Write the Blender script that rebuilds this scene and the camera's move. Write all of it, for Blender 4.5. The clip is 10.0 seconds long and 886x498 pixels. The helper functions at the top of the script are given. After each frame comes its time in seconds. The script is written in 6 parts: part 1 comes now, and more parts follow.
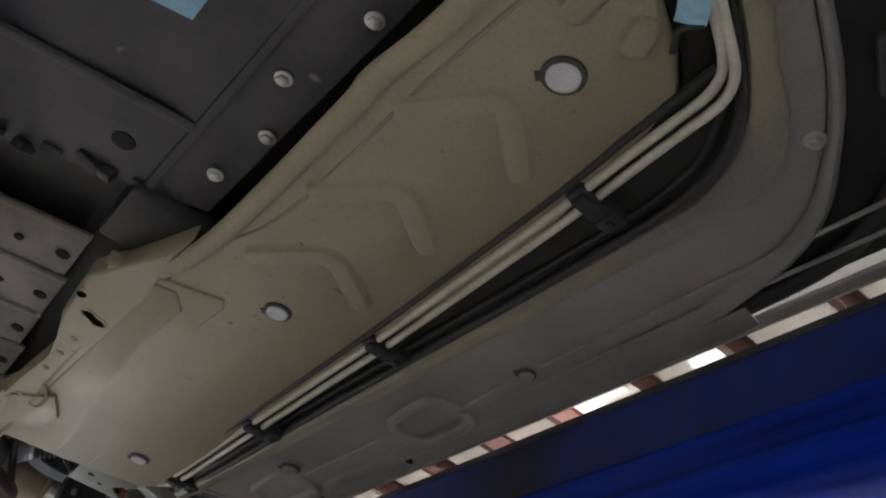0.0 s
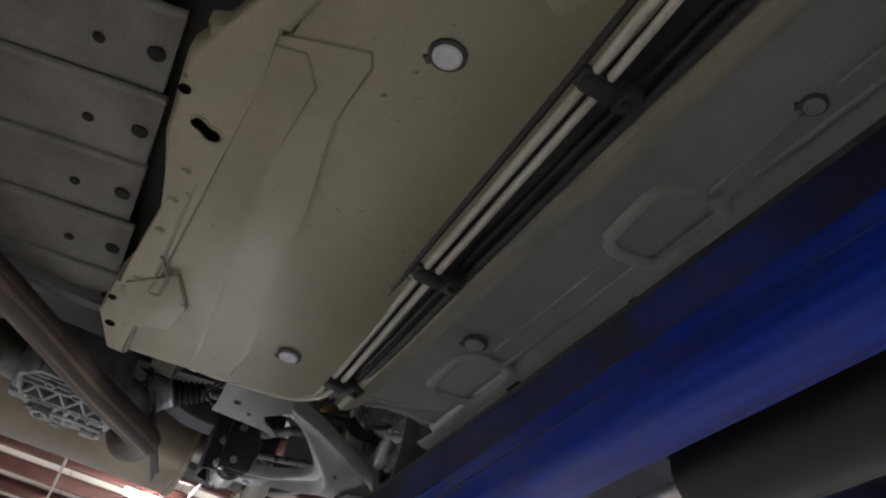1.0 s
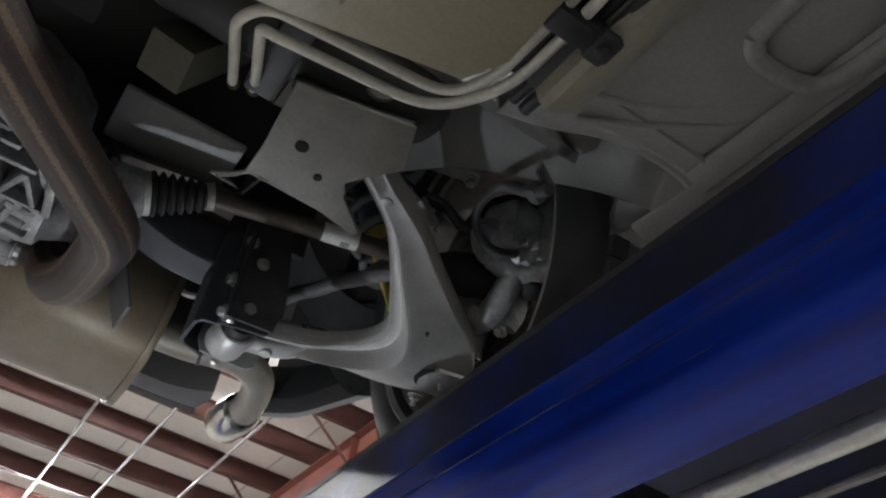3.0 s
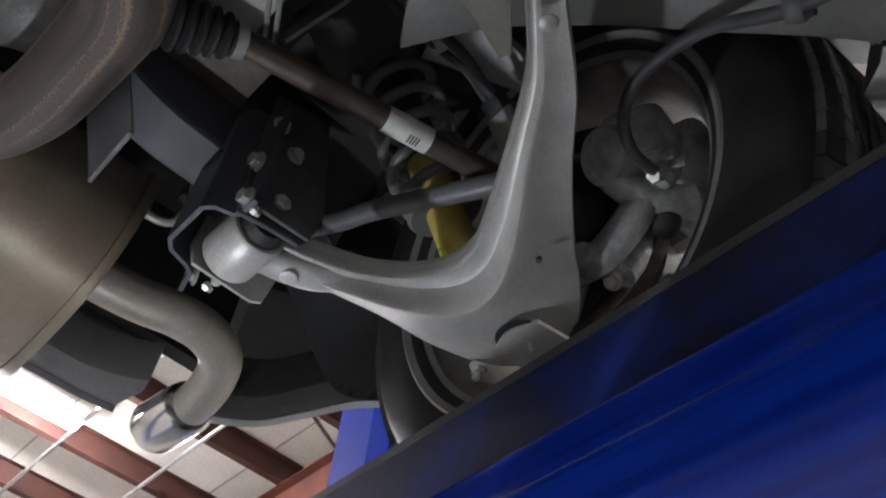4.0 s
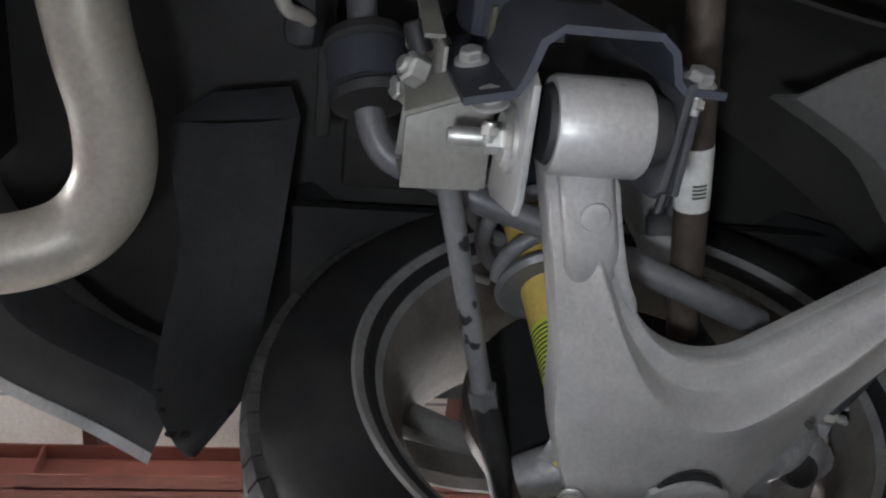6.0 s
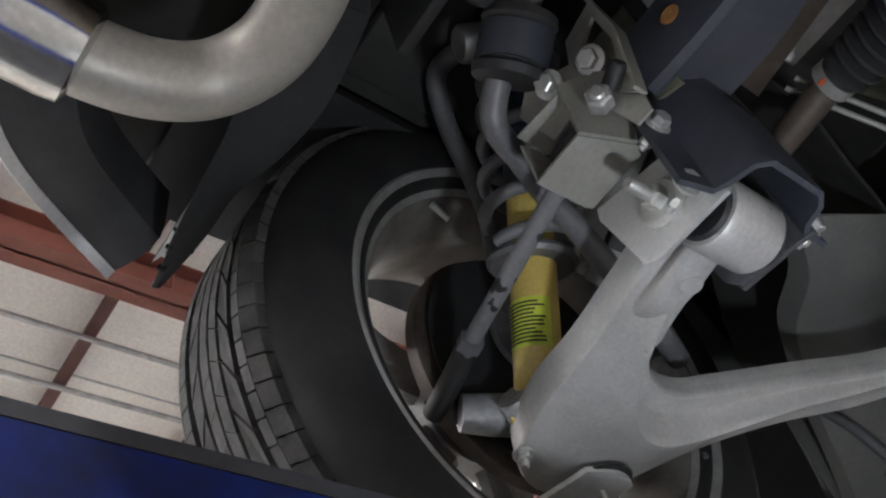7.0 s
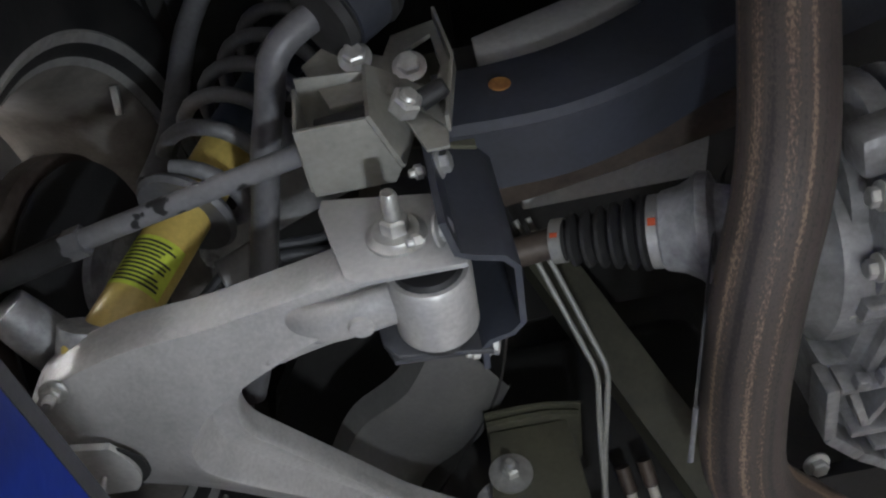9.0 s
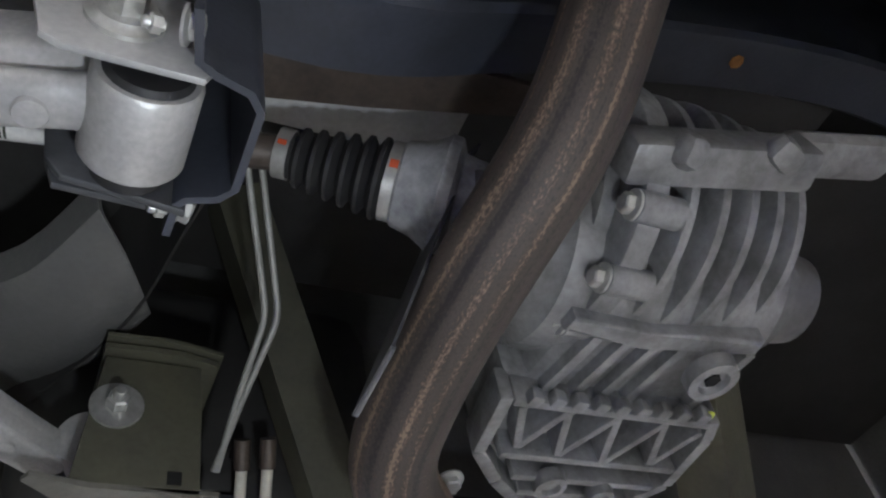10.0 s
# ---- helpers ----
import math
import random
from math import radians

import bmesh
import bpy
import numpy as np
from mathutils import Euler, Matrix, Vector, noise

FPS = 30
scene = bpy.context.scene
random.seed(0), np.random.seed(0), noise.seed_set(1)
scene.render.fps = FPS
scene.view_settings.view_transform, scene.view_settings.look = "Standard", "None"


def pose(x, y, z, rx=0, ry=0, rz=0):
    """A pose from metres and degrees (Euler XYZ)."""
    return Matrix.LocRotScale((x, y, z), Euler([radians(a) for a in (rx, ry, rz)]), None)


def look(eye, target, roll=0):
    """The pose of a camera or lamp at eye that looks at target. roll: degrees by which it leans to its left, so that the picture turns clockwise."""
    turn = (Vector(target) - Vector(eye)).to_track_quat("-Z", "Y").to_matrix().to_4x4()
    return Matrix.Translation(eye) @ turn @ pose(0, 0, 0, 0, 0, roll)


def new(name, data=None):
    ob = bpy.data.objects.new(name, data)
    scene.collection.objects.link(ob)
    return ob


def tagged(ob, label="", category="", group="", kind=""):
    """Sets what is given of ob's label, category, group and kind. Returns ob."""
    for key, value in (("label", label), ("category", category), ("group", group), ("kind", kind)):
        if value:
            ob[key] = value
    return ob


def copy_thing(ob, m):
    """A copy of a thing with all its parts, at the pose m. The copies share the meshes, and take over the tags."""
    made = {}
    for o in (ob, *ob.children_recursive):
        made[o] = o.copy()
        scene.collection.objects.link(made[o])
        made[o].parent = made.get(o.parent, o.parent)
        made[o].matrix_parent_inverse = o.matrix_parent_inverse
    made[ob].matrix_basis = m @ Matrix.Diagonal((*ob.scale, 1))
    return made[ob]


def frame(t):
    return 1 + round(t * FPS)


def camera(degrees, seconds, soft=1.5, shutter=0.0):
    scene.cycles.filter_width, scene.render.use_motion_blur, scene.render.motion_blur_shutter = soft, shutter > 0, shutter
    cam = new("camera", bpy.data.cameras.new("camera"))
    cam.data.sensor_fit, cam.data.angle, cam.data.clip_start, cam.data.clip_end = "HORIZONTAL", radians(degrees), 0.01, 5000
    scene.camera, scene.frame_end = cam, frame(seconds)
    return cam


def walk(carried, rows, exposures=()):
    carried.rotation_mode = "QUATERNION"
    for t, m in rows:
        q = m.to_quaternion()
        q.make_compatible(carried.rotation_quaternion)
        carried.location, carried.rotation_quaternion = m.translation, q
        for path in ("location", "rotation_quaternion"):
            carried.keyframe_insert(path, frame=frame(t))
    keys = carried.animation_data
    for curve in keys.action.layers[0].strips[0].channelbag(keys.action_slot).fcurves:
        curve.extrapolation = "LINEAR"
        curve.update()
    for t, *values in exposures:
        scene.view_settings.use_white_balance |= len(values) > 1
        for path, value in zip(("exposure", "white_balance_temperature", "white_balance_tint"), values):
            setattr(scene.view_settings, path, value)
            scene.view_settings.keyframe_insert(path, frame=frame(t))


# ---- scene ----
cam = camera(53.0, 10.0, soft=2.2)
PATH = [
    (0.0, look((-0.566, -1.86, 1.182), (0.186, -0.525, 2.468), 15.0)),
    (0.5, look((-0.449, -1.589, 1.176), (0.167, -0.167, 2.441), 13.8)),
    (1.0, look((-0.374, -1.366, 1.175), (0.165, 0.107, 2.417), 13.1)),
    (1.5, look((-0.37, -1.087, 1.219), (0.242, 0.375, 2.439), 10.9)),
    (2.0, look((-0.372, -0.843, 1.22), (0.332, 0.578, 2.439), 8.9)),
    (2.5, look((-0.337, -0.606, 1.239), (0.377, 0.815, 2.452), 8.7)),
    (2.7, look((-0.315, -0.502, 1.258), (0.385, 0.893, 2.509), 9.0)),
    (3.8, look((-0.228, 0.066, 1.339), (0.542, 1.176, 2.814), 9.2)),
    (4.0, look((-0.237, 0.171, 1.349), (0.577, 1.188, 2.866), 6.9)),
    (4.5, look((-0.225, 0.347, 1.394), (0.645, 1.123, 3.02), 4.0)),
    (5.0, look((-0.153, 0.529, 1.464), (0.645, 0.918, 3.256), -2.5)),
    (5.5, look((-0.136, 0.727, 1.512), (0.621, 0.752, 3.363), -10.3)),
    (6.0, look((-0.159, 0.933, 1.504), (0.64, 0.638, 3.313), -15.5)),
    (6.2, look((-0.184, 1.021, 1.52), (0.682, 0.532, 3.256), -19.0)),
    (7.3, look((-0.144, 1.329, 1.544), (0.551, 0.176, 3.023), -18.5)),
    (7.5, look((-0.089, 1.358, 1.558), (0.454, 0.099, 3.015), -20.5)),
    (8.0, look((-0.009, 1.392, 1.573), (0.316, -0.007, 2.964), -18.9)),
    (8.5, look((0.009, 1.336, 1.571), (0.173, -0.113, 2.94), -13.7)),
    (9.0, look((-0.025, 1.234, 1.58), (-0.047, -0.16, 3.015), -11.7)),
    (9.5, look((-0.034, 1.148, 1.574), (-0.417, -0.153, 3.044), -12.2)),
    (10.0, look((0.009, 1.081, 1.584), (-0.772, -0.117, 2.982), -13.5)),
]
walk(cam, PATH, [(0.0, -1.12, 6350, 10), (0.5, -1.24, 6330, 10), (1.5, -1.32, 6270, 10), (2.5, -1.43, 6200, 10), (4.0, -1.04, 6200, 11), (5.0, -0.7, 6150, 12), (6.0, -0.88, 6150, 12), (7.5, -0.92, 6150, 11), (8.5, -0.96, 6130, 11), (9.5, -0.92, 6110, 11), (10.0, -0.82, 6100, 11)])

# ---- world, lights ----
world = bpy.data.worlds.new("shop_world")
scene.world = world
world.use_nodes = True
wn = world.node_tree.nodes
sky = wn.new("ShaderNodeTexSky")
sky.sky_type, sky.sun_disc = "NISHITA", False
sky.sun_elevation, sky.sun_rotation = radians(27), radians(266)
world.node_tree.links.new(sky.outputs[0], wn["Background"].inputs[0])
wn["Background"].inputs[1].default_value = 0.08


def area_lamp(name, m, sx, sy, watts, colour=(1, 0.95, 0.88)):
    data = bpy.data.lights.new(name, "AREA")
    data.shape, data.size, data.size_y, data.energy, data.color = "RECTANGLE", sx, sy, watts, colour
    ob = new(name, data)
    ob.matrix_world = m
    return ob


# added low sun through an unseen side doorway, for bounce below the lift
sun_data = bpy.data.lights.new("sun", "SUN")
sun_data.energy, sun_data.angle, sun_data.color = 1.0, radians(0.6), (0.95, 0.98, 1.0)
sun = new("sun", sun_data)
sun.matrix_world = look((-12, 0.9, 6.1), (0, 1.4, 0))

# added fill lamp in an unseen front doorway, kept below pan height
area_lamp("doorway_fill", look((-0.5, -8.9, 1.05), (-0.5, 0, 1.0)), 4.6, 1.8, 110, (0.95, 0.98, 1.0))

# unseen fixed lamp added for a light carried with the camera, aimed up
under_lamp = bpy.data.lights.new("fixed_under_lamp", "AREA")
under_lamp.shape, under_lamp.size, under_lamp.energy, under_lamp.color = "DISK", 0.05, 1.75, (0.93, 0.98, 1.0)
under_lamp.spread = radians(112)
new("fixed_under_lamp", under_lamp).matrix_world = look((-0.1, 1.0, 1.42), (0.1, 0.7, 2.05))

# ---- materials ----
def mat(name, base, rough=0.6, metal=0.0, other=None, scale=12.0, spread=(0.4, 0.62), bump=0.15, fine=180.0, fleck=None, stretch=None, spots=None):
    """A surface with two scales of variation: broad stains towards the other colour, fine grain in colour and relief."""
    m = bpy.data.materials.new(name)
    m.use_nodes = True
    nt, n = m.node_tree, m.node_tree.nodes
    b = n["Principled BSDF"]
    b.inputs["Metallic"].default_value = metal
    co = n.new("ShaderNodeTexCoord")
    src = co.outputs["Object"]
    if stretch:
        mp = n.new("ShaderNodeMapping")
        mp.inputs["Scale"].default_value = stretch
        nt.links.new(src, mp.inputs[0])
        src = mp.outputs[0]
    big = n.new("ShaderNodeTexNoise")
    big.inputs["Scale"].default_value, big.inputs["Detail"].default_value, big.inputs["Roughness"].default_value = scale, 6, 0.62
    nt.links.new(src, big.inputs["Vector"])
    ramp = n.new("ShaderNodeValToRGB")
    ramp.color_ramp.elements[0].position, ramp.color_ramp.elements[1].position = spread
    ramp.color_ramp.elements[0].color = (*base, 1)
    ramp.color_ramp.elements[1].color = (*(other or [c * 0.72 for c in base]), 1)
    nt.links.new(big.outputs["Fac"], ramp.inputs[0])
    small = n.new("ShaderNodeTexNoise")
    small.inputs["Scale"].default_value, small.inputs["Detail"].default_value = fine, 3
    nt.links.new(src, small.inputs["Vector"])
    mix = n.new("ShaderNodeMixRGB")
    mix.blend_type = "MULTIPLY"
    mix.inputs[0].default_value = 0.35
    nt.links.new(ramp.outputs[0], mix.inputs[1])
    nt.links.new(small.outputs["Fac"], mix.inputs[2])
    gain = n.new("ShaderNodeMixRGB")
    gain.blend_type = "MULTIPLY"
    gain.inputs[0].default_value = 1.0
    gain.inputs[2].default_value = (1.2, 1.2, 1.2, 1)
    nt.links.new(mix.outputs[0], gain.inputs[1])
    colour = gain.outputs[0]
    if spots:
        vor = n.new("ShaderNodeTexNoise")
        vor.inputs["Scale"].default_value, vor.inputs["Detail"].default_value = spots[1], 2
        nt.links.new(src, vor.inputs["Vector"])
        cut = n.new("ShaderNodeValToRGB")
        cut.color_ramp.elements[0].position, cut.color_ramp.elements[1].position = spots[2], spots[2] + 0.04
        nt.links.new(vor.outputs["Fac"], cut.inputs[0])
        sp = n.new("ShaderNodeMixRGB")
        sp.inputs[2].default_value = (*spots[0], 1)
        nt.links.new(cut.outputs[0], sp.inputs[0])
        nt.links.new(colour, sp.inputs[1])
        colour = sp.outputs[0]
    nt.links.new(colour, b.inputs["Base Color"])
    rr = n.new("ShaderNodeMapRange")
    rr.inputs["To Min"].default_value, rr.inputs["To Max"].default_value = max(rough - 0.1, 0.05), min(rough + 0.14, 1)
    nt.links.new(big.outputs["Fac"], rr.inputs["Value"])
    nt.links.new(rr.outputs[0], b.inputs["Roughness"])
    if bump:
        bp = n.new("ShaderNodeBump")
        bp.inputs["Strength"].default_value, bp.inputs["Distance"].default_value = bump, 0.0015
        nt.links.new(small.outputs["Fac"], bp.inputs["Height"])
        nt.links.new(bp.outputs[0], b.inputs["Normal"])
    return m


def glow(name, colour, strength):
    m = bpy.data.materials.new(name)
    m.use_nodes = True
    b = m.node_tree.nodes["Principled BSDF"]
    b.inputs["Base Color"].default_value = (*colour, 1)
    b.inputs["Emission Color"].default_value = (*colour, 1)
    b.inputs["Emission Strength"].default_value = strength
    return m


M_PAN = mat("olive_beige_underseal", (0.32, 0.29, 0.2), 0.36, 0, (0.27, 0.245, 0.165), 3.5, (0.38, 0.68), 0.1, 260, spots=((0.12, 0.11, 0.09), 38, 0.72))
M_SILL = mat("grey_sill_paint", (0.295, 0.283, 0.277), 0.42, 0, (0.224, 0.218, 0.206), 5, (0.4, 0.65), 0.12, 240)
M_RIDGE = mat("beige_grey_overspray", (0.28, 0.26, 0.19), 0.5, 0, (0.2, 0.19, 0.16), 6)
M_DARKSHIELD = mat("dark_grey_shield", (0.05, 0.048, 0.054), 0.45, 0.0, (0.03, 0.029, 0.032), 6, (0.4, 0.6), 0.25, 160, spots=((0.2, 0.19, 0.18), 16, 0.72))
M_TUNNEL = mat("dusty_beige_tunnel_shield", (0.172, 0.16, 0.136), 0.5, 0.0, (0.109, 0.101, 0.0858), 7)
M_BLACK = mat("black_plastic", (0.018, 0.018, 0.019), 0.55, 0, (0.03, 0.03, 0.03), 10, bump=0.2)
# near-black discs painted as the shade inside holes and pockets
M_BLACKHOLE = mat("hole_shade", (0.008, 0.008, 0.008), 0.9)
M_RUBBER = mat("black_rubber", (0.016, 0.016, 0.017), 0.62, 0, (0.032, 0.031, 0.03), 14, bump=0.2)
M_TREAD = mat("worn_tyre_tread", (0.075, 0.073, 0.07), 0.8, 0, (0.045, 0.044, 0.042), 30, bump=0.3)
M_LINE = mat("pale_coated_line", (0.62, 0.60, 0.52), 0.38, 0, (0.5, 0.48, 0.4), 14)
M_LINEDULL = mat("dull_coated_line", (0.3, 0.3, 0.275), 0.4, 0.1, (0.22, 0.22, 0.2), 14)
M_ALU = mat("cast_aluminium", (0.52, 0.515, 0.5), 0.42, 0.35, (0.37, 0.366, 0.355), 12, (0.4, 0.7), 0.16, 260, spots=((0.24, 0.23, 0.22), 46, 0.73))
M_ALUDIRT = mat("dirty_cast_aluminium", (0.317, 0.321, 0.33), 0.4, 0.4, (0.176, 0.176, 0.176), 30, (0.38, 0.66), 0.6, 190)
M_PLATE = mat("grey_green_bracket_paint", (0.26, 0.255, 0.225), 0.45, 0, (0.2, 0.195, 0.17), 11)
M_PLATEDARK = mat("olive_grey_bracket_paint", (0.17, 0.165, 0.14), 0.5, 0, (0.12, 0.117, 0.1), 11)
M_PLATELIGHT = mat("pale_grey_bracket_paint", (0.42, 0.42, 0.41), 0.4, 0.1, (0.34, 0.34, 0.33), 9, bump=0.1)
M_DARKSTEEL = mat("blue_black_subframe_paint", (0.0449, 0.0499, 0.0659), 0.5, 0.0, (0.0339, 0.037, 0.046), 8, (0.4, 0.65), 0.12, 200)
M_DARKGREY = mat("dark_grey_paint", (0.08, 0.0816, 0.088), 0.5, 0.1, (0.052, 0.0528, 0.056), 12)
M_BAR = mat("satin_grey_bar", (0.17, 0.17, 0.175), 0.42, 0.15, (0.115, 0.115, 0.12), 14)
M_BOLT = mat("zinc_plated_steel", (0.58, 0.58, 0.56), 0.4, 0.7, (0.45, 0.45, 0.42), 40)
M_YELLOW = mat("yellow_shock_paint", (0.6, 0.46, 0.13), 0.36, 0, (0.52, 0.39, 0.1), 12)
M_LABEL = mat("lime_yellow_label", (0.62, 0.72, 0.08), 0.45, 0, (0.58, 0.66, 0.08), 20, bump=0)
M_INK = mat("dark_print", (0.04, 0.05, 0.03), 0.6, bump=0)
M_WHITE = mat("white_label", (0.75, 0.75, 0.72), 0.5, bump=0)
M_PLUG = mat("pale_plug", (0.66, 0.66, 0.68), 0.4, 0, (0.58, 0.58, 0.6), 20, bump=0.05)
M_SEALER = mat("dark_sealer", (0.06, 0.06, 0.055), 0.6)
M_BOOTDUST = mat("dark_blue_dust_cover", (0.035, 0.05, 0.07), 0.5)
M_SPRING = mat("spring_steel_grey", (0.2, 0.203, 0.21), 0.42, 0.1, (0.15, 0.15, 0.155), 20)
M_SHAFT = mat("brown_drive_shaft", (0.1, 0.078, 0.062), 0.5, 0.2, (0.06, 0.047, 0.04), 25)
M_RUST = mat("rust", (0.42, 0.2, 0.05), 0.85, 0, (0.25, 0.11, 0.03), 60)
M_EXH = mat("heat_browned_exhaust_steel", (0.2, 0.155, 0.125), 0.42, 0.45, (0.1, 0.08, 0.07), 5.5, (0.36, 0.6), 0.5, 130, stretch=(9, 0.7, 9), spots=((0.36, 0.22, 0.12), 9, 0.66))
M_MUF = mat("dusty_muffler_steel", (0.288, 0.256, 0.2), 0.42, 0.35, (0.2, 0.16, 0.112), 4, (0.35, 0.65), 0.15)
M_TAIL = mat("pale_stainless_pipe", (0.5, 0.48, 0.43), 0.42, 0.3, (0.38, 0.35, 0.29), 7, (0.38, 0.66), 0.12)
M_CHROME = mat("polished_tip", (0.75, 0.75, 0.74), 0.16, 1.0, (0.6, 0.6, 0.58), 20, bump=0.03)
M_RIM = mat("dusty_rim_barrel", (0.2, 0.185, 0.165), 0.75, 0.05, (0.12, 0.108, 0.095), 9)
M_RIMLIP = mat("pale_rim_edge", (0.38, 0.375, 0.36), 0.45, 0.3, (0.28, 0.275, 0.265), 18)
M_DISC = mat("brake_disc_iron", (0.12, 0.1, 0.085), 0.5, 0.5, (0.08, 0.06, 0.05), 30)
M_BLUE = mat("blue_lift_paint", (0.006, 0.03, 0.34), 0.3, 0, (0.005, 0.02, 0.24), 4, (0.4, 0.66), 0.12, 120, spots=((0.03, 0.03, 0.045), 9, 0.75))
# lift blue repeated dark: shade painted on the runway's underside and outer web
M_BLUESHADE = mat("shaded_blue_paint", (0.008, 0.012, 0.06), 0.4, 0, (0.008, 0.01, 0.025), 5, (0.4, 0.62), 0.2)
M_APRON = mat("charcoal_liner_plastic", (0.05, 0.051, 0.054), 0.82, 0, (0.038, 0.038, 0.04), 9)
M_BARREL = mat("oily_black_cylinder_paint", (0.007, 0.007, 0.007), 0.5, 0, (0.012, 0.011, 0.01), 6)
M_DECK = mat("chequer_deck_steel", (0.06, 0.06, 0.065), 0.5, 0.3)
M_ROD = mat("chromed_rod", (0.72, 0.71, 0.68), 0.28, 0.6, (0.6, 0.59, 0.55), 12, bump=0.05)
M_CABLE = mat("steel_cable", (0.3, 0.29, 0.28), 0.45, 0.5)
M_ROOF = mat("white_insulation_facing", (0.86, 0.83, 0.78), 0.6, 0, (0.8, 0.76, 0.71), 1.2, bump=0.1, fine=40)
M_PURLIN = mat("red_oxide_purlin", (0.085, 0.03, 0.022), 0.6, 0, (0.065, 0.023, 0.018), 3)
M_RAFTER = mat("red_oxide_rafter", (0.2, 0.065, 0.045), 0.55, 0, (0.15, 0.048, 0.035), 2)
M_CONDUIT = mat("galvanised_conduit", (0.5, 0.5, 0.5), 0.4, 0.6)
M_LAMP = glow("led_tube", (1.0, 0.98, 0.95), 1400.0)
M_LAMPBODY = mat("lamp_housing", (0.8, 0.8, 0.8), 0.5, bump=0)
M_CONCRETE = mat("workshop_concrete", (0.4, 0.39, 0.375), 0.55, 0, (0.3, 0.29, 0.28), 0.9, (0.35, 0.65), 0.2, 60)
M_WALL = mat("pale_wall_panel", (0.66, 0.63, 0.58), 0.6, 0, (0.6, 0.57, 0.52), 1.0, bump=0.1)
M_BUMPER = mat("grey_bumper_plastic", (0.22, 0.22, 0.225), 0.45, 0, (0.16, 0.16, 0.165), 6)
# its dark stands in for deep shade above the axle and in recesses
M_BODYDARK = mat("shade_toned_underbody", (0.04, 0.039, 0.036), 0.6, 0, (0.025, 0.024, 0.022), 5)
M_OLIVE = mat("dark_olive_body_paint", (0.105, 0.102, 0.07), 0.5, 0, (0.07, 0.068, 0.05), 7)
M_GREYBODY = mat("grey_body_paint", (0.144, 0.143, 0.135), 0.5, 0, (0.108, 0.107, 0.101), 5)
M_PALEBLUE = mat("pale_blue_surface", (0.3, 0.55, 0.72), 0.5, bump=0.05)
M_CALIPER = mat("grey_cast_caliper", (0.486, 0.493, 0.499), 0.5, 0.35, (0.257, 0.257, 0.263), 25, bump=0.4)


def streaked(name, tones, rough, metal):
    """Pipe steel with stains drawn out along its run: tones of (position, colour) over noise in the run's own coordinates."""
    m = bpy.data.materials.new(name)
    m.use_nodes = True
    nt, n = m.node_tree, m.node_tree.nodes
    b = n["Principled BSDF"]
    b.inputs["Metallic"].default_value = metal
    co = n.new("ShaderNodeTexCoord")
    outs = []
    for sx, sy, detail in ((17, 1.0, 3), (120, 300, 3), (9, 5, 5)):
        mp = n.new("ShaderNodeMapping")
        mp.inputs["Scale"].default_value = (sx, sy, 1)
        nt.links.new(co.outputs["UV"], mp.inputs[0])
        tex = n.new("ShaderNodeTexNoise")
        tex.inputs["Scale"].default_value, tex.inputs["Detail"].default_value = 1.0, detail
        nt.links.new(mp.outputs[0], tex.inputs["Vector"])
        outs.append(tex.outputs["Fac"])
    add = n.new("ShaderNodeMath")
    add.operation = "MULTIPLY_ADD"
    add.inputs[1].default_value, add.inputs[2].default_value = 0.42, -0.21
    nt.links.new(outs[1], add.inputs[0])
    mixed = n.new("ShaderNodeMath")
    mixed.operation = "ADD"
    nt.links.new(outs[0], mixed.inputs[0])
    nt.links.new(add.outputs[0], mixed.inputs[1])
    ramp = n.new("ShaderNodeValToRGB")
    while len(ramp.color_ramp.elements) < len(tones):
        ramp.color_ramp.elements.new(0.5)
    for e, (p, c) in zip(ramp.color_ramp.elements, tones):
        e.position, e.color = p, (*c, 1)
    nt.links.new(mixed.outputs[0], ramp.inputs[0])
    mul = n.new("ShaderNodeMixRGB")
    mul.blend_type, mul.inputs[0].default_value = "OVERLAY", 0.55
    nt.links.new(ramp.outputs[0], mul.inputs[1])
    nt.links.new(outs[2], mul.inputs[2])
    nt.links.new(mul.outputs[0], b.inputs["Base Color"])
    rr = n.new("ShaderNodeMapRange")
    rr.inputs["To Min"].default_value, rr.inputs["To Max"].default_value = rough - 0.12, rough + 0.2
    nt.links.new(mixed.outputs[0], rr.inputs["Value"])
    nt.links.new(rr.outputs[0], b.inputs["Roughness"])
    bp = n.new("ShaderNodeBump")
    bp.inputs["Strength"].default_value, bp.inputs["Distance"].default_value = 0.5, 0.001
    nt.links.new(mixed.outputs[0], bp.inputs["Height"])
    nt.links.new(bp.outputs[0], b.inputs["Normal"])
    return m


M_EXHRUN = streaked("streaked_exhaust_steel", [(0.28, (0.03, 0.026, 0.025)), (0.42, (0.07, 0.056, 0.049)), (0.5, (0.052, 0.043, 0.038)), (0.56, (0.11, 0.08, 0.06)), (0.63, (0.22, 0.16, 0.112)), (0.76, (0.13, 0.09, 0.065))], 0.58, 0.1)
# slightly paler than the sill, for the light a raised bead catches
M_BEAD = mat("light_catching_bead", (0.3, 0.295, 0.28), 0.45, 0, (0.24, 0.236, 0.224), 8)
M_SILVER = mat("silver_body_paint", (0.6, 0.6, 0.61), 0.3, 0.25, (0.56, 0.56, 0.57), 6, bump=0.03)
M_GREYLIGHT = mat("light_grey_body_paint", (0.55, 0.55, 0.54), 0.5, 0, (0.46, 0.455, 0.44), 5)
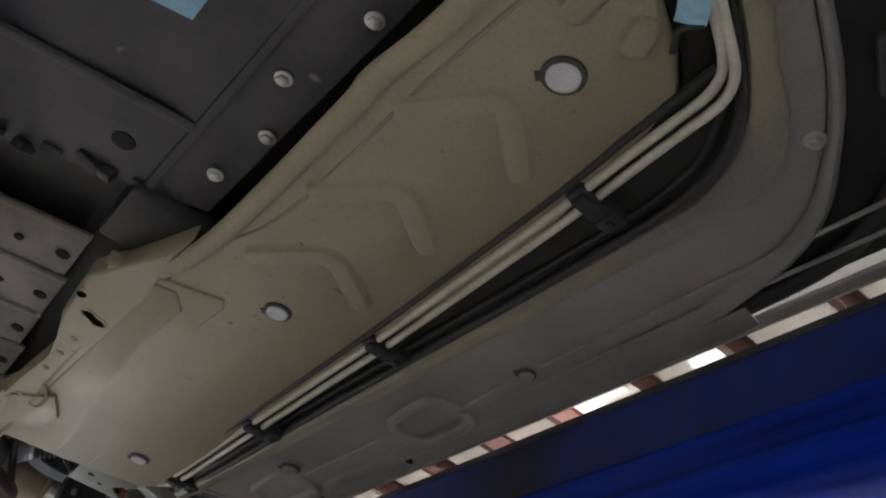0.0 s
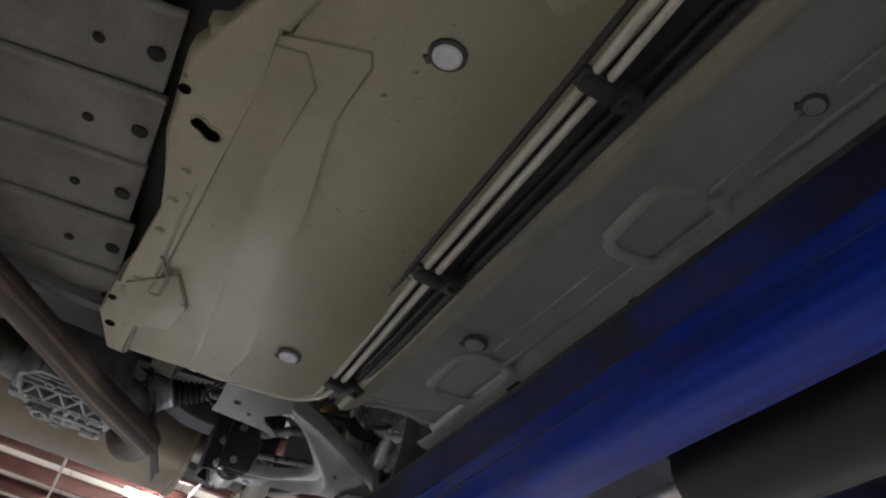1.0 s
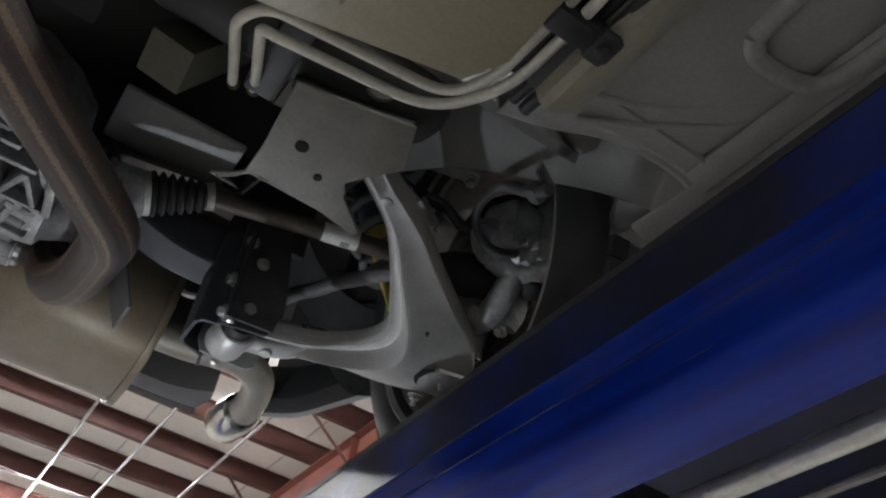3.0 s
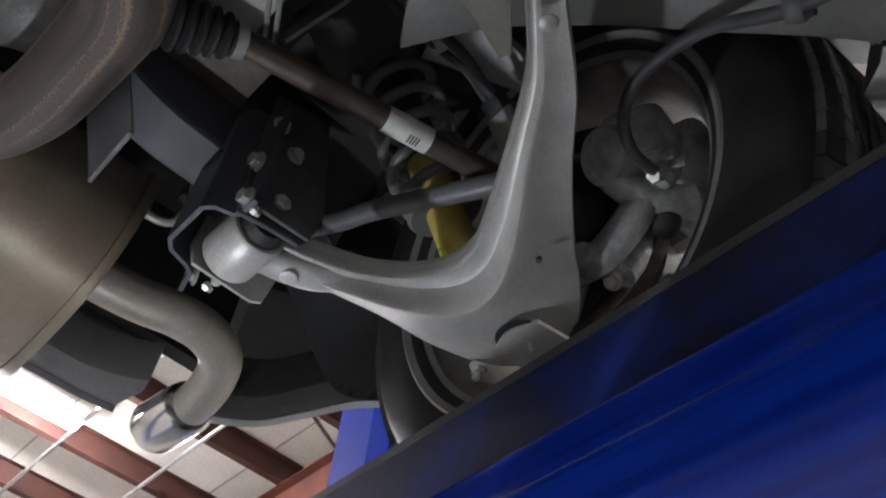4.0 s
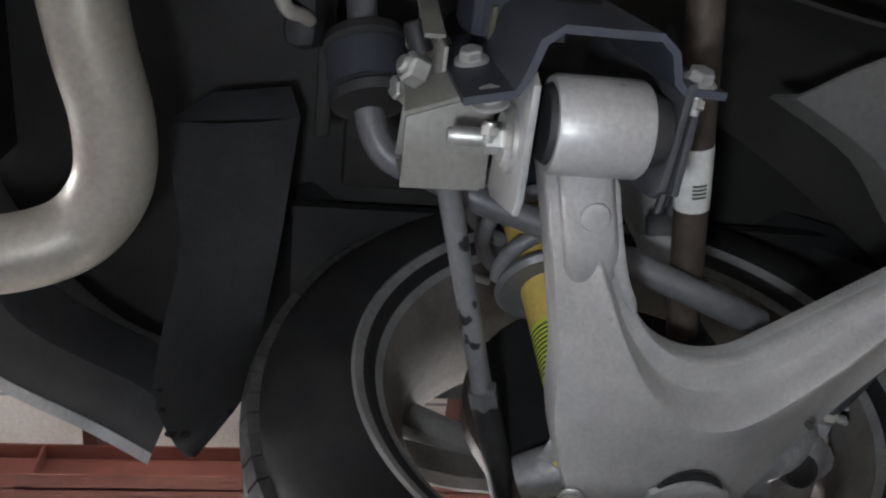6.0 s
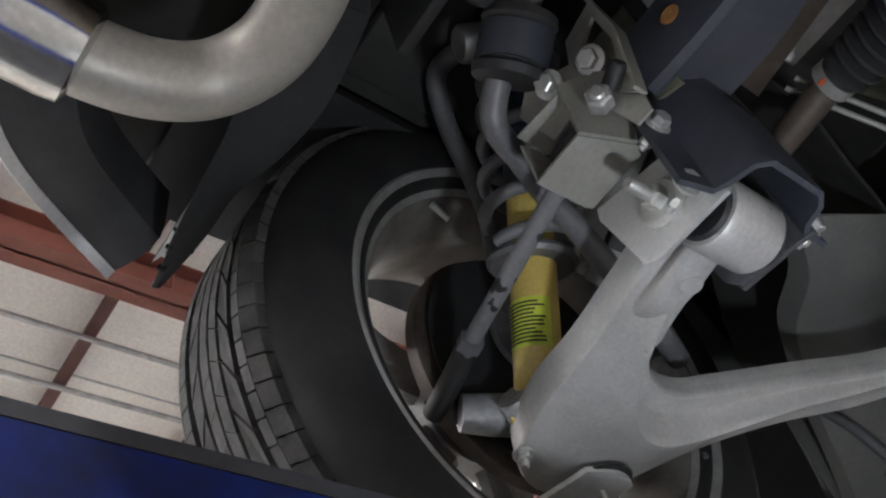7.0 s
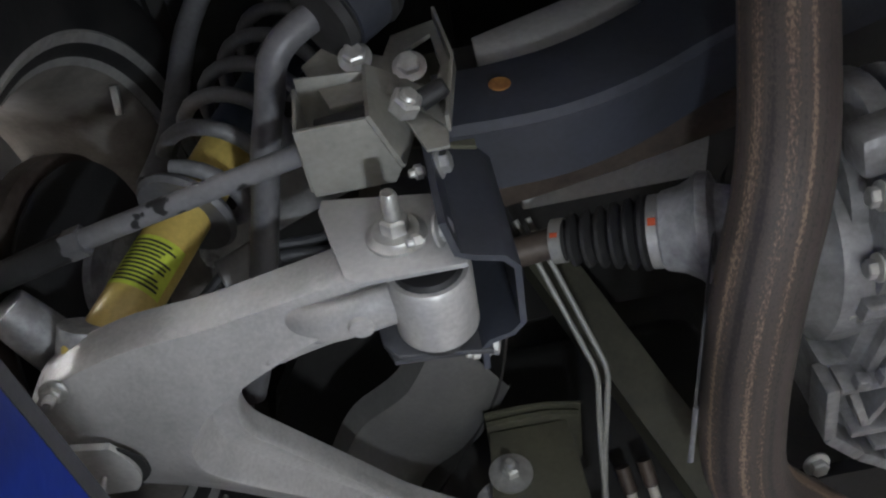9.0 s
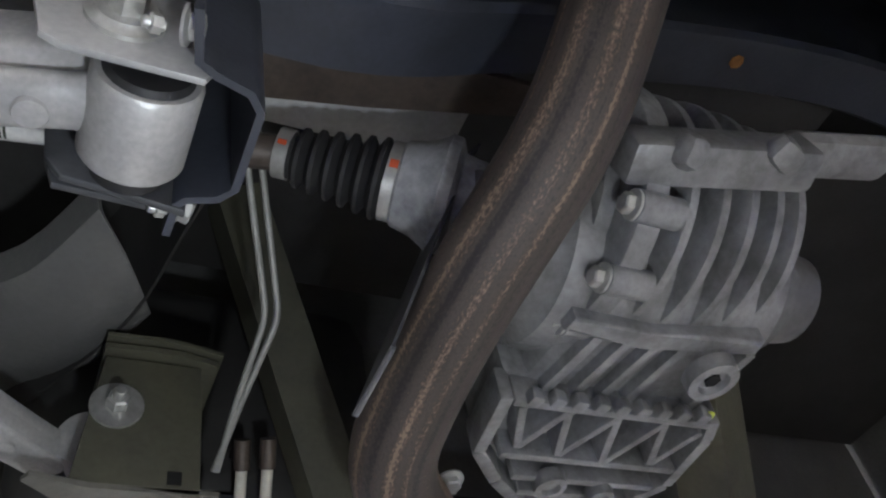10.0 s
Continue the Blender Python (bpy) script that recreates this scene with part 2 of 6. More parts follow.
# web blue darkened for the shade under the car; black spots are scuffs
M_WEB = mat("shaded_blue_web_paint", (0.008, 0.02, 0.15), 0.35, 0, (0.005, 0.008, 0.03), 5, (0.42, 0.6), 0.15, 90, spots=((0.008, 0.008, 0.012), 7, 0.66))
M_RAIL = mat("glossy_blue_rail_paint", (0.005, 0.03, 0.33), 0.13, 0, (0.003, 0.015, 0.19), 2.4, (0.4, 0.66), 0.06, 60, stretch=(30, 1.2, 30), spots=((0.05, 0.07, 0.2), 5, 0.74))
M_RAIL.node_tree.nodes["Principled BSDF"].inputs["Specular IOR Level"].default_value = 0.14


# ---- mesh helpers ----
def thing(name, label, category, group="", kind="", at=(0, 0, 0)):
    ob = new(name)
    ob.empty_display_size = 0.05
    ob.location = at
    return tagged(ob, label, category, group, kind)


def part(name, bm, material, parent=None, label="", smooth=True, kind=""):
    me = bpy.data.meshes.new(name)
    bmesh.ops.recalc_face_normals(bm, faces=bm.faces)
    bm.to_mesh(me)
    bm.free()
    me.materials.append(material)
    if smooth:
        me.shade_smooth()
        me.set_sharp_from_angle(angle=radians(38))
    ob = new(name, me)
    if parent is not None:
        ob.parent = parent
        base = parent
        off = Vector((0, 0, 0))
        while base is not None:
            off += base.location
            base = base.parent
        ob.location = -off
    return tagged(ob, label, kind=kind)


def setting(name, bm, material, label, category):
    return tagged(part(name, bm, material), label, category, kind="structure")


def box(bm, lo, hi, bevel=0.0, seg=2):
    """An axis-aligned block, its edges rounded."""
    vs = [bm.verts.new((x, y, z)) for x in (lo[0], hi[0]) for y in (lo[1], hi[1]) for z in (lo[2], hi[2])]
    fs = [bm.faces.new([vs[i] for i in q]) for q in ((0, 1, 3, 2), (4, 6, 7, 5), (0, 4, 5, 1), (2, 3, 7, 6), (0, 2, 6, 4), (1, 5, 7, 3))]
    if bevel:
        es = list({e for f in fs for e in f.edges})
        bmesh.ops.bevel(bm, geom=es, offset=bevel, segments=seg, affect="EDGES", profile=0.5)
    return bm


def obox(bm, centre, size, turn=(0, 0, 0), bevel=0.0):
    """A turned block."""
    sub = bmesh.new()
    s = Vector(size) / 2
    box(sub, -s, s, bevel)
    sub.transform(pose(*centre, *turn))
    me = bpy.data.meshes.new("tmp")
    sub.to_mesh(me)
    sub.free()
    bm.from_mesh(me)
    bpy.data.meshes.remove(me)
    return bm


def prism(bm, outline, lo, hi, axis=2, bevel=0.0):
    """A polygon, given in the two other axes, extruded along one axis."""
    def put(a, b, c):
        return ((c, a, b), (a, c, b), (a, b, c))[axis]
    low = [bm.verts.new(put(a, b, lo)) for a, b in outline]
    top = [bm.verts.new(put(a, b, hi)) for a, b in outline]
    n = len(outline)
    fs = [bm.faces.new(low), bm.faces.new(top)]
    fs += [bm.faces.new((low[i], low[(i + 1) % n], top[(i + 1) % n], top[i])) for i in range(n)]
    if bevel:
        es = list({e for f in fs[:2] for e in f.edges})
        bmesh.ops.bevel(bm, geom=es, offset=bevel, segments=2, affect="EDGES", profile=0.5)
    return bm


def smooth_path(points, steps=6):
    """A rounded line through the points."""
    ps = [Vector(p) for p in points]
    if len(ps) < 3:
        return ps
    out = []
    for i in range(len(ps) - 1):
        a, b = ps[max(i - 1, 0)], ps[i]
        c, d = ps[i + 1], ps[min(i + 2, len(ps) - 1)]
        for k in range(steps):
            u = k / steps
            out.append(0.5 * (2 * b + (c - a) * u + (2 * a - 5 * b + 4 * c - d) * u * u + (3 * b - a - 3 * c + d) * u ** 3))
    out.append(ps[-1])
    return out


def bent_path(points, radius, steps=6):
    """Straight runs joined by round bends."""
    ps = [Vector(p) for p in points]
    out = [ps[0]]
    for a, b, c in zip(ps, ps[1:], ps[2:]):
        u, v = (a - b), (c - b)
        r = min(radius, u.length * 0.48, v.length * 0.48)
        p, q = b + u.normalized() * r, b + v.normalized() * r
        for k in range(steps + 1):
            s = k / steps
            out.append(p * (1 - s) ** 2 + b * 2 * s * (1 - s) + q * s * s)
    out.append(ps[-1])
    return out


def tube(bm, path, radius, sides=14, caps=True, flat=None, uv=False):
    """A round bar along a path; radius is one number or a function of 0 to 1. flat: (axis, factor) squeezes the section."""
    ps = [Vector(p) for p in path]
    rings, n = [], len(ps)
    t0 = (ps[1] - ps[0]).normalized()
    ref = t0.cross(Vector((0, 0, 1)) if abs(t0.z) < 0.9 else Vector((1, 0, 0))).normalized()
    for i, p in enumerate(ps):
        t = (ps[min(i + 1, n - 1)] - ps[max(i - 1, 0)]).normalized()
        ref = (ref - t * ref.dot(t)).normalized()
        side = t.cross(ref)
        r = radius(i / (n - 1)) if callable(radius) else radius
        ring = []
        for k in range(sides):
            a = 2 * math.pi * k / sides
            o = ref * math.cos(a) * r + side * math.sin(a) * r
            if flat:
                ax = Vector(flat[0]).normalized()
                o = o - ax * o.dot(ax) * (1 - flat[1])
            ring.append(bm.verts.new(p + o))
        rings.append(ring)
    lay = bm.loops.layers.uv.new("run") if uv else None
    run = 0.0
    for i, (a, b) in enumerate(zip(rings, rings[1:])):
        step = (ps[i + 1] - ps[i]).length
        for k in range(sides):
            f = bm.faces.new((a[k], a[(k + 1) % sides], b[(k + 1) % sides], b[k]))
            if uv:
                for loop, (u, v) in zip(f.loops, ((k, 0), (k + 1, 0), (k + 1, 1), (k, 1))):
                    loop[lay].uv = (u / sides, run + v * step)
        run += step
    if caps:
        bm.faces.new(rings[0])
        bm.faces.new(rings[-1])
    return bm


def lathe(bm, profile, origin, axis, sides=32, close=False):
    """Turns a profile of (along, radius) pairs about an axis through origin."""
    ax = Vector(axis).normalized()
    u = ax.orthogonal().normalized()
    v = ax.cross(u)
    o = Vector(origin)
    rings = []
    for s, r in profile:
        rings.append([bm.verts.new(o + ax * s + (u * math.cos(2 * math.pi * k / sides) + v * math.sin(2 * math.pi * k / sides)) * max(r, 1e-4)) for k in range(sides)])
    pairs = list(zip(rings, rings[1:])) + ([(rings[-1], rings[0])] if close else [])
    for a, b in pairs:
        for k in range(sides):
            bm.faces.new((a[k], a[(k + 1) % sides], b[(k + 1) % sides], b[k]))
    if not close:
        bm.faces.new(rings[0])
        bm.faces.new(rings[-1])
    return bm


def sheet(bm, line, lo, hi, thick, axis=1):
    """A bent plate: an open line in the two other axes, given a thickness and drawn out along one axis."""
    ps = [Vector((a, b, 0)) for a, b in line]
    off = []
    for i, p in enumerate(ps):
        t = (ps[min(i + 1, len(ps) - 1)] - ps[max(i - 1, 0)]).normalized()
        off.append(p + Vector((-t.y, t.x, 0)) * thick)
    out = [(p.x, p.y) for p in ps] + [(p.x, p.y) for p in reversed(off)]
    return prism(bm, out, lo, hi, axis)


def slab_grid(bm, corner, thick):
    """A thin curved skin from a grid of points, thickened upwards."""
    rows = [[bm.verts.new(p) for p in r] for r in corner]
    back = [[bm.verts.new(Vector(p) + Vector(thick)) for p in r] for r in corner]
    n, m = len(rows), len(rows[0])
    for g in (rows, back):
        for i in range(n - 1):
            for j in range(m - 1):
                bm.faces.new((g[i][j], g[i][j + 1], g[i + 1][j + 1], g[i + 1][j]))
    edge = [(i, 0) for i in range(n)] + [(n - 1, j) for j in range(1, m)] + [(i, m - 1) for i in range(n - 2, -1, -1)] + [(0, j) for j in range(m - 2, 0, -1)]
    for (a, b), (c, d) in zip(edge, edge[1:] + edge[:1]):
        bm.faces.new((rows[a][b], rows[c][d], back[c][d], back[a][b]))
    return bm


def hex_bolt(parent, at, axis, size=0.014, head=0.008, flange=True, stud=0.0, name="bolt", label=""):
    """A flanged hexagon head, with a threaded end where one stands out."""
    ax = Vector(axis).normalized()
    bm = bmesh.new()
    if flange:
        lathe(bm, [(0, size * 0.8), (0.002, size * 0.8), (0.0035, size * 0.62)], at, ax, 18)
    lathe(bm, [(0.002, size * 0.56), (head * 0.85 + 0.002, size * 0.56), (head + 0.002, size * 0.45)], at, ax, 6)
    if stud:
        lathe(bm, [(0, size * 0.33), (stud * 0.9, size * 0.33), (stud, size * 0.24)], at, ax, 14)
    return part(name, bm, M_BOLT, parent, label, smooth=True)

# ---- the workshop ----
def wall_with_door(name, axis, at, lo, hi, door, height, label):
    """A wall 0.2 m thick with one tall opening through it."""
    bm = bmesh.new()
    for a, b, z0, z1 in ((lo, door[0], 0, 6.5), (door[1], hi, 0, 6.5), (door[0], door[1], height, 6.5)):
        if axis == 1:
            box(bm, (a, at - 0.1, z0), (b, at + 0.1, z1))
        else:
            box(bm, (at - 0.1, a, z0), (at + 0.1, b, z1))
    setting(name, bm, M_WALL, label, "wall")


bm = bmesh.new()
box(bm, (-60, -60, -0.2), (60, 60, 0))
setting("floor", bm, M_CONCRETE, "bare grey workshop concrete floor", "floor")
# both doorways are unseen, added to let in the fill lamp and sun
wall_with_door("wall_south", 1, -9.0, -7.1, 10.1, (-3.0, 2.0), 4.0, "pale panel wall with an added doorway opening for light")
wall_with_door("wall_west", 0, -7.0, -8.9, 17.9, (-0.2, 3.5), 3.8, "pale panel wall with an added side opening for sunlight")
for nm, lo, hi in (("wall_north", (-7.1, 17.9, 0), (10.1, 18.1, 6.5)), ("wall_east", (9.9, -8.9, 0), (10.1, 17.9, 6.5))):
    setting(nm, box(bmesh.new(), lo, hi), M_WALL, "pale panel workshop wall", "wall")
setting("ceiling", box(bmesh.new(), (-7, -9, 6.22), (10, 18, 6.3)), M_ROOF, "white faced insulation under the roof", "ceiling")

# facing seams: thin battens along the slope
bm = bmesh.new()
for i in range(11):
    box(bm, (-6.6 + 1.6 * i, -8.9, 6.213), (-6.585 + 1.6 * i, 17.9, 6.222))
setting("ceiling_seams", bm, M_CONDUIT, "thin seams of the ceiling facing", "ceiling")


def purlin(y):
    bm = bmesh.new()
    sheet(bm, [(y + 0.07, 6.02), (y + 0.07, 6.0), (y, 6.0), (y, 6.21), (y - 0.07, 6.21)], -6.9, 9.9, 0.006, axis=0)
    part("purlin", bm, M_PURLIN, roof_frame, smooth=False)


roof_frame = thing("roof_frame", "red oxide steel purlins and rafters under the roof", "roof frame", kind="structure", at=(0, 0, 6))
for i in range(25):
    purlin(-8.55 + 1.067 * i)
for x in (-4.6, 3.3):
    bm = bmesh.new()
    # deeper towards the eaves
    low = [(-8.9, 5.72), (2.5, 5.72), (9.5, 5.3), (17.9, 5.3)]
    prism(bm, low + [(17.9, 5.985), (-8.9, 5.985)], x - 0.008, x + 0.008, 0)
    sheet(bm, low, x - 0.1, x + 0.1, 0.014, axis=0)
    box(bm, (x - 0.1, -8.9, 5.985), (x + 0.1, 17.9, 5.998))
    for i in range(10):
        box(bm, (x - 0.095, -8 + 2.6 * i, 5.73 - 0.4 * min(1, max(0, (2.6 * i - 10.5) / 7))), (x + 0.095, -7.985 + 2.6 * i, 5.985))
    part("rafter", bm, M_RAFTER, roof_frame, smooth=False)
    for i in range(12):
        bm = bmesh.new()
        y = -8.55 + 1.067 * (2 * i + 1)
        tube(bm, [(x - 0.75, y, 6.03), (x - 0.02, y, 5.75 - 0.38 * min(1, max(0, (y - 2.5) / 7)))], 0.022, 4)
        part("flange_brace", bm, M_PURLIN, roof_frame, smooth=False)
for x in (-3.4, -2.2, -0.35, 0.78, 1.5, 2.35, 4.0, 4.5):
    bm = bmesh.new()
    tube(bm, [(x, -8.9, 5.97), (x, 17.9, 5.97)], 0.02, 8)
    tagged(part("conduit", bm, M_CONDUIT), "galvanised conduit along the ceiling", "conduit", "ceiling conduits")


def ceiling_light():
    ob = thing("ceiling_light", "lit white linear ceiling light fixture", "ceiling light", "ceiling lights", at=(0, 0, 5.95))
    part("housing", box(bmesh.new(), (-0.44, -0.08, 5.86), (0.44, 0.08, 5.89), 0.006), M_LAMPBODY, ob)
    part("diffuser", box(bmesh.new(), (-0.42, -0.06, 5.80), (0.42, 0.06, 5.859), 0.02), M_LAMP, ob, "glowing white diffuser")
    return ob


lamp = ceiling_light()
lamp.location = (1.03, 12.45, 5.95)
# further fixtures, mostly out of view, added to light the workshop
for x, y in ((1.03, 6.9), (-3.4, 9.6), (5.6, 9.6), (5.6, 3.6), (-3.4, 3.6), (5.6, -3.2), (-3.4, -3.2), (1.03, -5.4)):
    copy_thing(lamp, pose(x, y, 5.95))


# ---- the lift ----
def runway(x_in, way, group):
    """One ramp of the lift: deck, side webs with a rolled jack rail along the inner one."""
    ob = thing("lift_runway", "blue painted steel lift runway, scuffed along its inner rail", "lift runway", group, at=(x_in, 0, 1.797))

    def X(d):
        return x_in + way * d
    part("deck", prism(bmesh.new(), [(X(0), 1.786), (X(0), 1.796), (X(0.045), 1.818), (X(0.53), 1.818), (X(0.53), 1.806), (X(0.05), 1.806)], -2.85, 2.57, 1), M_DECK, ob, "dark steel deck", smooth=False)
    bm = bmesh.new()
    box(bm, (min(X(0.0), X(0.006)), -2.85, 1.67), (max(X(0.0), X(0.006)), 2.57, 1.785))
    part("inner_web", bm, M_WEB, ob, "scuffed blue web, toned down for shade", smooth=False)
    bm = bmesh.new()
    line = [(0.004, 1.6865), (-0.024, 1.6885), (-0.036, 1.6845), (-0.04, 1.6765), (-0.043, 1.6505), (-0.047, 1.6375), (-0.061, 1.6305), (-0.066, 1.6225), (-0.067, 1.5895), (-0.063, 1.5825), (-0.053, 1.5795), (-0.005, 1.5795)]
    pts = [(p.x, p.y) for p in bent_path([(X(a), b, 0) for a, b in line], 0.006, 4)]
    sheet(bm, pts, -2.85, 2.57, 0.006 * way, axis=1)
    part("jack_rail", bm, M_RAIL, ob, "glossy blue rolled rail")
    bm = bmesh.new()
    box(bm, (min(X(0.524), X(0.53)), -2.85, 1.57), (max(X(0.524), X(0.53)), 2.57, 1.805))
    part("outer_web", bm, M_BLUESHADE, ob, smooth=False)
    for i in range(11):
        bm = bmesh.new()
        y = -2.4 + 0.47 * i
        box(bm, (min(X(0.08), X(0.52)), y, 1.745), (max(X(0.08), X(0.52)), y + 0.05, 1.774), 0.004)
        part("cross_rib", bm, M_BLUESHADE, ob, smooth=False)
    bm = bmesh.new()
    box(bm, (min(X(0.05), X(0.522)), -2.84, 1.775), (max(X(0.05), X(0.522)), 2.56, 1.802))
    part("deck_underside", bm, M_BLUESHADE, ob, smooth=False)
    ob.rotation_euler = (0.025, 0, -0.03)
    return ob


runway(0.117, 1, "lift runways")
runway(-1.18, -1, "lift runways")


def lift_post(x, y):
    ob = thing("lift_post", "blue steel lift column with a slot", "lift column", "lift columns", at=(x, y, 0))
    bm = bmesh.new()
    s = 0.11
    sheet(bm, [(x - 0.03, y - s), (x - s, y - s), (x - s, y + s), (x + s, y + s), (x + s, y - s), (x + 0.03, y - s)], 0.012, 3.95, 0.012, axis=2)
    part("column", bm, M_BLUE, ob, smooth=False)
    part("base_plate", box(bmesh.new(), (x - 0.24, y - 0.24, 0.0), (x + 0.24, y + 0.24, 0.012)), M_BLUE, ob)
    return ob


for x, y in ((1.5, 2.62), (1.5, -2.9), (-2.5, 2.62), (-2.5, -2.9)):
    lift_post(x, y)
for y in (2.62, -2.9):
    bm = bmesh.new()
    box(bm, (-2.35, y - 0.07, 1.68), (1.35, y + 0.07, 1.83), 0.006)
    tagged(part("lift_crossbeam", bm, M_BLUE), "blue steel crossbeam carrying the lift runways", "crossbeam", "lift crossbeams")

cyl = thing("hydraulic_cylinder", "black hydraulic cylinder with a chromed rod below the runway", "hydraulic cylinder", at=(0.25, -0.6, 1.645))
bm = bmesh.new()
lathe(bm, [(0, 0.03), (0, 0.056), (0.03, 0.06), (1.2, 0.06), (1.2, 0.03)], (0.25, -0.66, 1.645), (0, -1, 0), 28)
part("barrel", bm, M_BARREL, cyl)
part("rod", tube(bmesh.new(), [(0.25, -0.67, 1.645), (0.25, 0.2, 1.645)], 0.0105, 18), M_ROD, cyl, "chromed rod")
bm = bmesh.new()
box(bm, (0.222, 0.18, 1.615), (0.278, 0.3, 1.675), 0.01)
part("clevis", bm, M_BLACK, cyl)
for x, z in ((0.33, 1.66), (0.37, 1.655)):
    bm = bmesh.new()
    tube(bm, [(x, -2.4, z), (x, 2.3, z)], 0.0045, 8)
    tagged(part("lift_cable", bm, M_CABLE), "steel lifting cable below the runway", "cable", "lift cables")

# ---- the car's floor ----
PZ = 1.928  # underside of the floor pan
pan = thing("floor_pan", "olive beige coated car floor pan with pressed chevron beads", "floor pan", at=(-0.2, -0.6, PZ))
bm = bmesh.new()
prism(bm, [(-0.352, -1.575), (-0.25, -1.54), (-0.17, -1.505), (-0.125, -1.468), (-0.09, -1.38), (-0.066, -1.2), (-0.052, -0.8), (-0.04, -0.4), (-0.028, 0.06), (-0.05, 0.105), (-0.22, 0.14), (-0.37, 0.175), (-0.352, -0.6)], PZ, PZ + 0.04, 2, 0.012)
part("front_sheet", bm, M_PAN, pan)
# lower raised field at the rear with a soft step
bm = bmesh.new()
prism(bm, [(-0.44, -0.652), (-0.4, -0.67), (-0.325, -0.70), (-0.27, -0.722), (-0.258, -0.7), (-0.27, -0.6), (-0.23, -0.41), (-0.176, 0.01), (-0.178, 0.1), (-0.38, 0.15), (-0.385, -0.4)], PZ - 0.005, PZ + 0.02, 2, 0.0048)
prism(bm, [(-0.4, -0.66), (-0.33, -0.68), (-0.302, -0.64), (-0.306, -0.49), (-0.25, 0.05), (-0.25, 0.11), (-0.38, 0.14), (-0.385, -0.4)], PZ - 0.0085, PZ + 0.018, 2, 0.0034)
part("rear_field", bm, M_PAN, pan)
# tunnel-side flange with its bracket
bm = bmesh.new()
prism(bm, [(-0.37, -0.82), (-0.36, -0.62), (-0.36, 0.168), (-0.395, 0.165), (-0.43, 0.05), (-0.425, -0.07), (-0.405, -0.14), (-0.405, -0.3), (-0.418, -0.38), (-0.438, -0.45), (-0.448, -0.6), (-0.42, -0.66)], PZ - 0.012, PZ + 0.03, 2, 0.009)
part("tunnel_flange", bm, M_PAN, pan)
bm = bmesh.new()
tube(bm, smooth_path([(-0.352, -1.57, PZ), (-0.35, -1.36, PZ - 0.004), (-0.358, -1.25, PZ - 0.004), (-0.352, -1.18, PZ - 0.002), (-0.348, -0.85, PZ - 0.004), (-0.372, -0.7, PZ - 0.004)]), 0.016, 12, flat=((0, 0, 1), 0.5))
part("edge_roll", bm, M_PAN, pan)
bm = bmesh.new()
tube(bm, smooth_path([(-0.31, -1.54, PZ), (-0.315, -1.3, PZ), (-0.31, -0.95, PZ), (-0.37, -0.72, PZ), (-0.375, -0.3, PZ - 0.011), (-0.36, 0.15, PZ - 0.01)]), 0.003, 6)
part("seam", bm, M_RIDGE, pan)
for y in (-0.1, -0.25, -0.33, -0.4):
    part("weld_dimple", lathe(bmesh.new(), [(0, 0.009), (0.003, 0.006), (0.004, 0.001)], (-0.395, y, PZ - 0.011), (0, 0, -1), 14), M_PAN, pan)
for x, y, r in ((-0.435, -0.545, 0.008), (-0.405, -0.5, 0.014), (-0.385, -0.49, 0.017), (-0.4, -0.055, 0.013), (-0.418, -0.015, 0.007), (-0.405, 0.07, 0.009)):
    bm = bmesh.new()
    lathe(bm, [(0, r), (0.0015, r), (0.0015, r * 0.75), (0, r * 0.7)], (x, y, PZ - 0.0135), (0, 0, 1), 18)
    part("pressed_ring" if r > 0.01 else "drain_hole", bm, M_PAN if r > 0.01 else M_BLACKHOLE, pan)
bm = bmesh.new()
tube(bm, bent_path([(-0.375, -0.19, PZ - 0.014), (-0.352, -0.14, PZ - 0.016), (-0.352, -0.085, PZ - 0.016), (-0.372, -0.08, PZ - 0.014), (-0.368, -0.12, PZ - 0.014)], 0.01), 0.0035, 8)
part("wire_hook", bm, M_RIDGE, pan, "coated bent wire hook")


# raised bracket plate at the rear end of the flange
bm = bmesh.new()
prism(bm, [(-0.408, -0.08), (-0.342, -0.161), (-0.306, -0.076), (-0.313, 0.01), (-0.386, 0.056)], PZ - 0.0165, PZ, 2, 0.0035)
part("bracket_plate", bm, M_PAN, pan)


def chevron(points, name="bead"):
    """A pressed bead: low rounded relief along a bent line."""
    bm = bmesh.new()
    line = bent_path([(*p, PZ) for p in points], 0.03)
    rows, n = [], len(line)
    run = [0.0]
    for a, b in zip(line, line[1:]):
        run.append(run[-1] + (b - a).length)
    fine = []
    for k in range(41):
        d = run[-1] * k / 40
        j = max(q for q in range(n - 1) if run[q] <= d + 1e-9)
        fine.append((d, line[j].lerp(line[j + 1], (d - run[j]) / (run[j + 1] - run[j]))))
    for k, (d, p) in enumerate(fine):
        along = (fine[min(40, k + 1)][1] - fine[max(0, k - 1)][1]).normalized()
        side = Vector((-along.y, along.x, 0))
        e = min(1, min(d, run[-1] - d) / 0.014)
        e = math.sqrt(max(0, 1 - (1 - e) ** 2))
        rows.append([p + side * w * (0.25 + 0.75 * e) + Vector((0, 0, 0.0015 - h * e)) for w, h in ((-0.021, 0), (-0.0165, 0.0035), (-0.013, 0.0095), (-0.009, 0.011), (0, 0.0112), (0.009, 0.011), (0.013, 0.0095), (0.0165, 0.0035), (0.021, 0))])
    slab_grid(bm, rows, (0, 0, 0.002))
    part(name, bm, M_PAN, pan)


